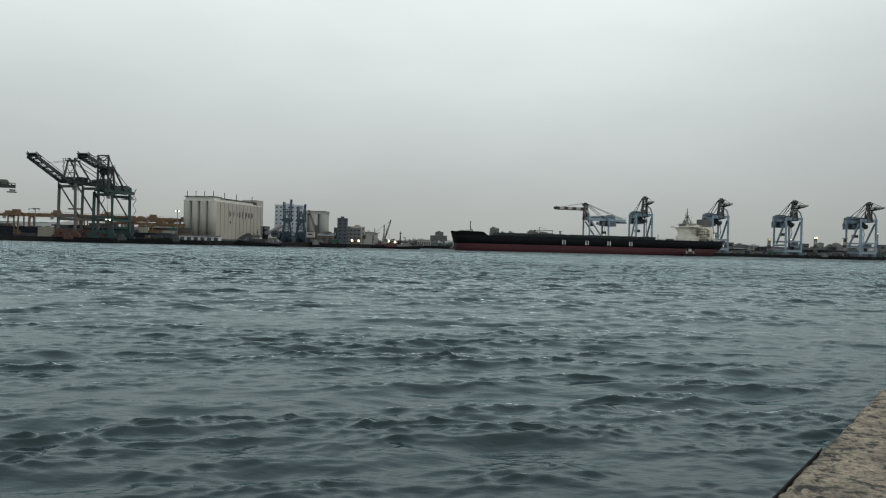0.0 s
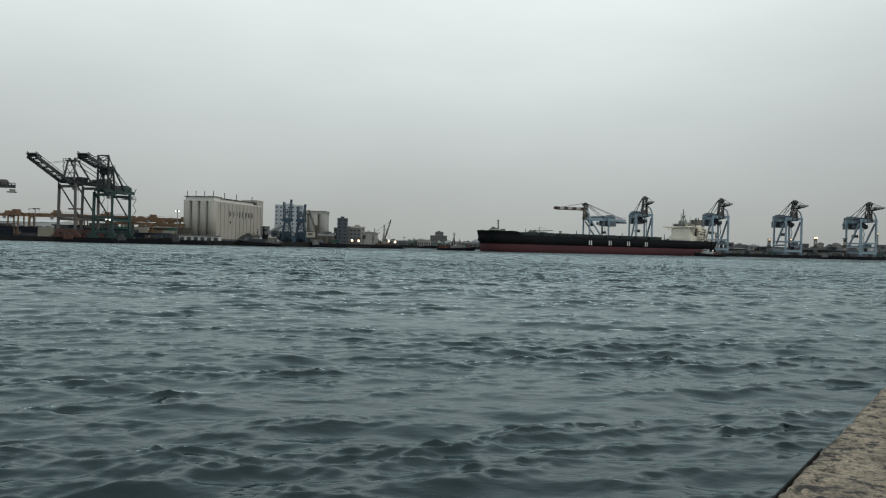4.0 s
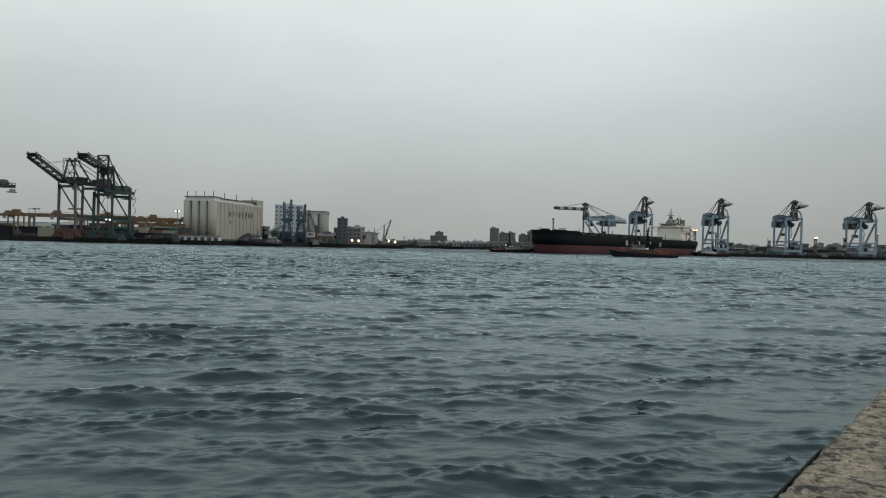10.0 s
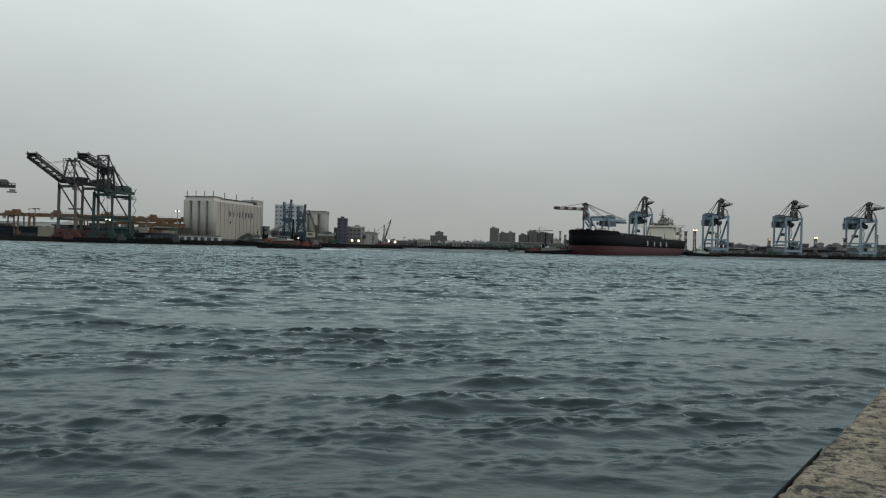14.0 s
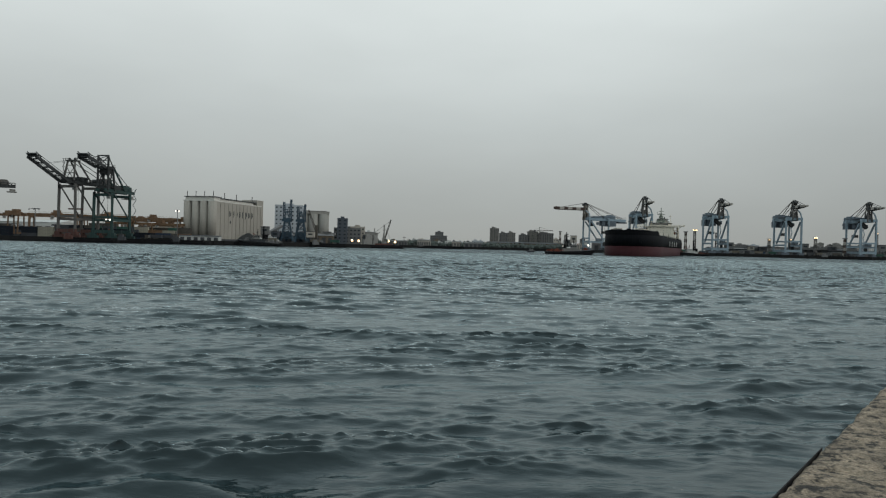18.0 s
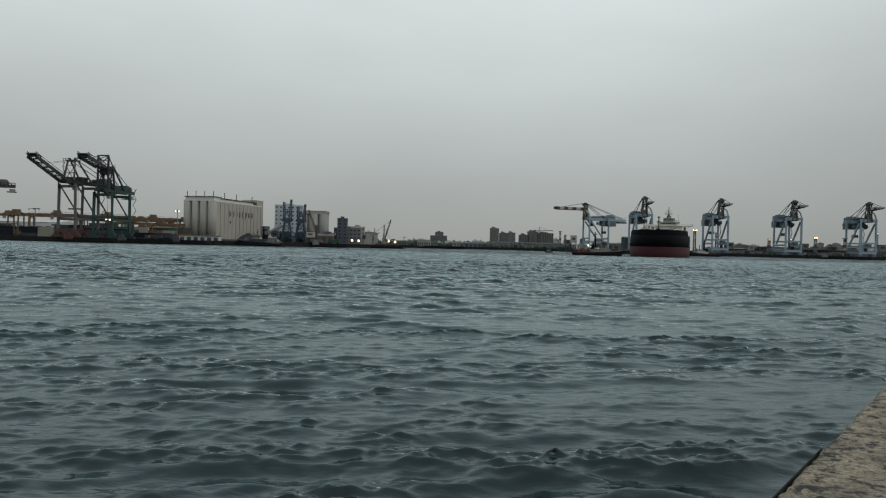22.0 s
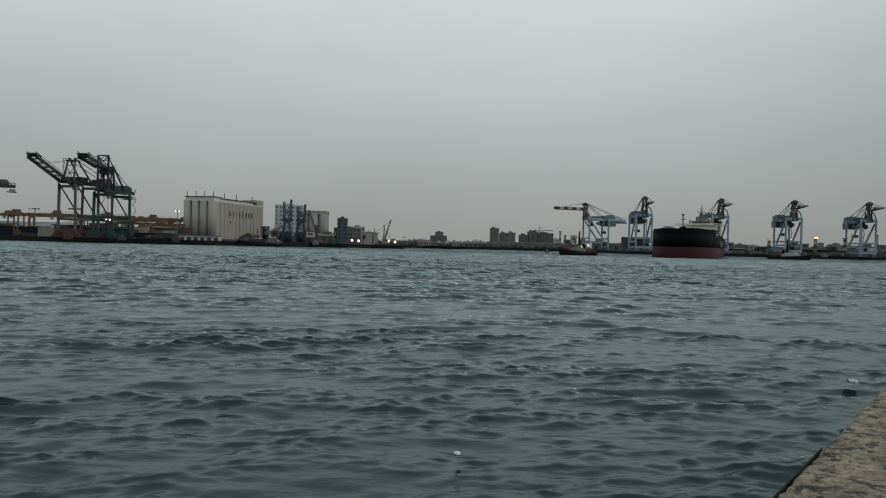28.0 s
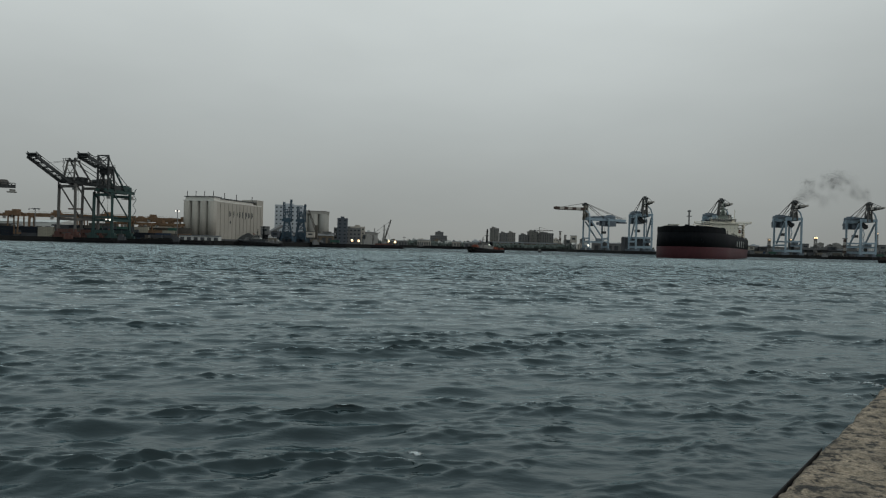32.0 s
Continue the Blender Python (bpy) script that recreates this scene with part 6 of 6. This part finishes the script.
def wake(name, seed, n, reach, label):
    """Broken foam trailing a tug: thin uneven flakes on the water behind the stern."""
    rr = random.Random(seed)
    V, Fs = [], []
    for k in range(n):
        f = rr.random() ** 1.3
        x, y = -18 - reach * f, rr.gauss(0, 1.6 + 2.2 * f)
        r = rr.uniform(0.15, 0.42) * (1.15 - 0.5 * f)
        b = len(V)
        m = 7
        ring = [(x + r * 1.7 * rr.uniform(0.6, 1.1) * math.cos(2 * math.pi * i / m), y + r * rr.uniform(0.6, 1.1) * math.sin(2 * math.pi * i / m)) for i in range(m)]
        z = 0.55 + rr.uniform(-0.1, 0.15)
        V += [(px, py, z - 0.5) for px, py in ring] + [(x, y, z + 0.08)]
        Fs += [(b + i, b + (i + 1) % m, b + m) for i in range(m)]
    me = bpy.data.meshes.new(name)
    me.from_pydata(V, [], Fs)
    me.materials.append(M_FOAM)
    return tagged(new(name, me), label, "foam", kind="stuff")


wake_pass = wake("wake_foam", 3, 80, 40, "broken white wake foam behind the running tug")


def motorboat(m):
    b = empty("motorboat", m, "small dark motorboat with a pale cabin lying low on the water", "boat")
    ship_loft([ship_outline(1.0, -3.6, 1.5, 3.4, 0.9, -0.5, 6), ship_outline(1.3, -3.8, 1.5, 4.2, 1.1, 1.3, 6)], "hull", M_DARK_BLD, b)
    part("cabin", prism([(-1.5, -0.9), (1.2, -0.9), (1.7, 0), (1.2, 0.9), (-1.5, 0.9)], 1.3, 2.8), M_DULL, b)
    part("cabin_window", boxed(-1.2, 1.0, -0.96, 0.96, 1.9, 2.4), M_GLASS, b)
    part("outboard", boxed(-4.4, -3.8, -0.3, 0.3, 0.2, 1.7), M_RUBBER, b)
    return b


boat = motorboat(pose(63.9, 720, 0.2))


def litter(name, seed, w, label):
    """A crumpled pale plastic scrap afloat."""
    rr = random.Random(seed)
    bm = bmesh.new()
    g = [[bm.verts.new((w * (i / 6 - 0.5) + rr.uniform(-0.02, 0.02), w * 0.5 * (j / 4 - 0.5) + rr.uniform(-0.02, 0.02), rr.uniform(0, 0.09) * w * 2)) for j in range(5)] for i in range(7)]
    for i in range(6):
        for j in range(4):
            bm.faces.new((g[i][j], g[i + 1][j], g[i + 1][j + 1], g[i][j + 1])).smooth = True
    ret = bmesh.ops.solidify(bm, geom=bm.faces[:], thickness=0.012)
    return tagged(part(name, bm, M_FOAM), label, "litter", "floating scraps")


scrap = litter("floating_scrap", 2, 0.62, "crumpled white plastic scrap afloat beside the quay")
fleck = litter("floating_scrap", 6, 0.26, "small white scrap drifting on the waves")


def smoke_puff(seed, r):
    """Thin dark funnel smoke: a loose drifting cluster of fine soot specks, denser in a few lumps."""
    rr = random.Random(seed + 40)
    lumps = [(rr.gauss(0, r * 0.9), rr.gauss(0, r * 0.4), rr.gauss(0, r * 0.36), rr.uniform(0.16, 0.45) * r) for _ in range(7)]
    V, Fs = [], []
    for k in range(4000):
        cx, cy, cz, sg = lumps[rr.randrange(7)]
        p = (cx + rr.gauss(0, sg * 1.7), cy + rr.gauss(0, sg), cz + rr.gauss(0, sg * 1.15))
        e, b = rr.uniform(0.05, 0.10), len(V)
        turn = rr.uniform(0, 6.28)
        for i in range(3):
            q = turn + i * 2.094
            V.append((p[0] + e * math.cos(q), p[1] + e * math.sin(q) * 0.8, p[2] - e * 0.6 + 0.3 * e * math.sin(3 * q + k)))
        V.append((p[0], p[1], p[2] + e))
        Fs += [(b, b + 1, b + 3), (b + 1, b + 2, b + 3), (b + 2, b, b + 3), (b + 2, b + 1, b)]
    me = bpy.data.meshes.new("smoke_puff")
    me.from_pydata(V, [], Fs)
    me.materials.append(M_SMOKE)
    return tagged(new("smoke_puff", me), "faint dark puff of funnel smoke drifting downwind", "smoke", "funnel smoke")


PUFFS = [(smoke_puff(k, r), t0, dx, up) for k, (t0, r, dx, up) in enumerate(((28.2, 7.0, 41, 12), (28.4, 8.5, 38, 17), (28.6, 8.0, 42, 13), (28.8, 9.0, 37, 18), (28.95, 8.0, 41, 15),
                                                                        (29.1, 9.0, 38, 11), (29.25, 8.5, 41, 18), (29.4, 8.0, 37, 14), (29.6, 7.5, 40, 17), (29.8, 7.0, 38, 13)))]


def motions():
    # bulk carrier: swings its bow to the quay side of the basin, then comes ahead
    rows = [(0, 152.2, 798.3, 10.3), (1, 155.1, 792.5, 15.7), (2, 158.5, 786.1, 20.6), (3, 161.6, 779.4, 24.7), (6, 167.3, 759.7, 35.3), (8, 173.7, 748.8, 42.8), (10, 177.7, 739.9, 49.4),
            (12, 181.2, 731.1, 55.0), (14.5, 186.1, 718, 61.3), (17, 191.8, 703.8, 66.2), (19, 196.2, 693.8, 69.9), (20.5, 200.1, 686.8, 71.2), (22, 203.5, 679.4, 71.4), (24, 209.4, 666.1, 70.8),
            (25.5, 212.5, 653.4, 69.8), (27.5, 213.5, 634.3, 68.3), (29, 213.5, 617.7, 67.3), (30, 212.3, 605.6, 66.6), (31, 210.7, 592.8, 65.6), (32, 209, 579.8, 64.6)]
    walk(ship, [(t, pose(x, y, 0, 0, 0, 180 + a)) for t, x, y, a in rows])
    walk(tug_bow, [(t, pose(x, y, 0, 0, 0, a)) for t, x, y, a in TUG_BOW])
    walk(tug_pass, [(t, pose(x, y, 0, 0, 0, a)) for t, x, y, a in TUG_PASS])
    walk(tug_stern, [(t, pose(x, y, 0, 0, 0, a)) for t, x, y, a in TUG_STERN])
    walk(wake_pass, [(t, pose(x, y, 0, 0, 0, a)) for t, x, y, a in TUG_PASS])
    walk(boat, [(0, pose(10.9, 900, 0.2, 0, 0, 20)), (8, pose(44.1, 780, 0.2, 0, 0, -10)), (13, pose(65.6, 740, 0.2, 0, 0, -8)), (18, pose(85.9, 720, 0.2, 0, 0, 0)),
                (20.5, pose(100.1, 715, 0.2, 0, 0, 5)), (23, pose(102.4, 712, 0.2, 0, 0, 30)), (27.5, pose(100.8, 712, 0.2, 0, 0, 60)), (32, pose(94.2, 720, 0.2, 0, 0, 100))])
    walk(scrap, [(0, pose(14.4, 22.6, 0.2, 0, 0, 0)), (20, pose(14.0, 22.4, 0.2, 0, 0, 20)), (25.5, pose(13.0, 22.6, 0.24, 0, 0, 40)), (28, pose(12.3, 21.9, 0.24, 0, 0, 60)), (29.5, pose(12.4, 22.3, 0.24, 0, 0, 75)),
                 (30.5, pose(12.0, 21.4, 0.24, 0, 0, 90)), (32, pose(12.6, 21.4, 0.24, 0, 0, 110))])
    walk(fleck, [(0, pose(3.0, 8.0, 0.2, 0, 0, 0)), (22.5, pose(2.0, 8.6, 0.24, 0, 0, 40)), (24.6, pose(1.1, 13.7, 0.24, 0, 0, 80)), (28, pose(0.35, 13.3, 0.24, 0, 0, 100)), (32, pose(-0.4, 13.2, 0.24, 0, 0, 140))])
    # smoke leaves the funnel late in the clip and drifts downwind
    for puff, t0, dx, up in PUFFS:
        path = []
        for t, x, y, a in rows:
            if t <= t0:
                path.append((t, pose(x, y, 0, 0, 0, 180 + a) @ pose(-125, 0, 7)))
        i = max(k for k, r in enumerate(rows) if r[0] <= t0)
        f = (t0 - rows[i][0]) / (rows[i + 1][0] - rows[i][0])
        x, y, a = (rows[i][k] + (rows[i + 1][k] - rows[i][k]) * f for k in (1, 2, 3))
        start = pose(x, y, 0, 0, 0, 180 + a) @ pose(-125, 0, 7)
        funnel_top = pose(x, y, 0, 0, 0, 180 + a) @ pose(-136, 0, 28)
        if t0 - rows[i][0] > 0.05:
            path.append((t0, start))
        p = funnel_top.translation
        for dt, fx, fz in ((0.2, 0.02, 0.75), (0.5, 0.35, 1.25), (1.0, 1.0, 1.75), (2.0, 2.1, 2.4), (3.2, 3.4, 2.8), (4.6, 4.8, 3.0)):
            if t0 + dt < 31.9:
                path.append((t0 + dt, pose(p.x + dx * fx, p.y, p.z + up * fz, 0, 0, 10 * dt)))
        dt = 32 - t0
        path.append((32, pose(p.x + dx * dt * 1.04, p.y, p.z + up * min(3.1, 1.3 + dt * 0.55), 0, 0, 10 * dt)))
        walk(puff, path)
    # the wave sheet drifts with the wind
    walk(chop, [(0, pose(0, 0, 0)), (32, pose(64, 1.5, 0))])


TUG_BOW = [(0, -41.0, 740, 4), (1, -23.8, 735, 3), (2, -1.2, 728, 2), (3, 7.1, 722, 2), (6, 28.4, 690, 6), (7, 38.3, 678, 8), (9, 52.6, 655, 5),
           (11, 67.2, 632, 3), (13, 80.1, 612, 1), (17, 97.1, 582, -2), (19, 99.9, 565, 0), (23, 117.5, 548, 0), (24, 114.1, 546, -3), (25, 106.0, 541, -20),
           (25.7, 103.2, 537, -55), (26.6, 101.2, 533, -100), (27.5, 99.4, 530, -132), (28.4, 92.5, 528, -136), (29, 84.4, 530, -134), (30, 66.1, 533, -132),
           (31, 46.3, 536, -130), (32, 30.9, 540, -128)]
TUG_PASS = [(0, 720, 600, 184), (4, 480, 540, 184), (7, 305.3, 455, 184), (8, 232.2, 440, 184), (9, 175.7, 432, 184), (10, 115.8, 425, 183), (11.2, 52.4, 420, 182), (12, 12.1, 417, 181),
            (12.6, -19.5, 416, 180), (13, -39.0, 416, 180), (14, -87.6, 420, 178), (15, -134.9, 425, 177), (16.5, -221, 437, 177), (17, -253, 440, 177), (19, -399.7, 460, 177), (32, -472.3, 480, 177)]
TUG_STERN = [(0, 260.0, 777, 76), (1, 268.0, 781, 76), (2, 274.7, 785, 76), (3, 278.0, 785, 78), (4.5, 286.0, 783, 140), (6, 287.9, 780, 170), (8, 287.3, 785, 178), (13, 281.9, 790, 180), (17, 269.1, 795, 185), (19, 267.4, 790, 190),
             (23, 279.5, 775, 185), (25.5, 295.7, 760, 240), (26.5, 294.2, 710, 300), (27.5, 299.0, 660, 306), (29, 299.5, 590, 302), (30, 300.6, 545, 300), (31, 302.5, 510, 299), (32, 304.5, 480, 298)]

motions()
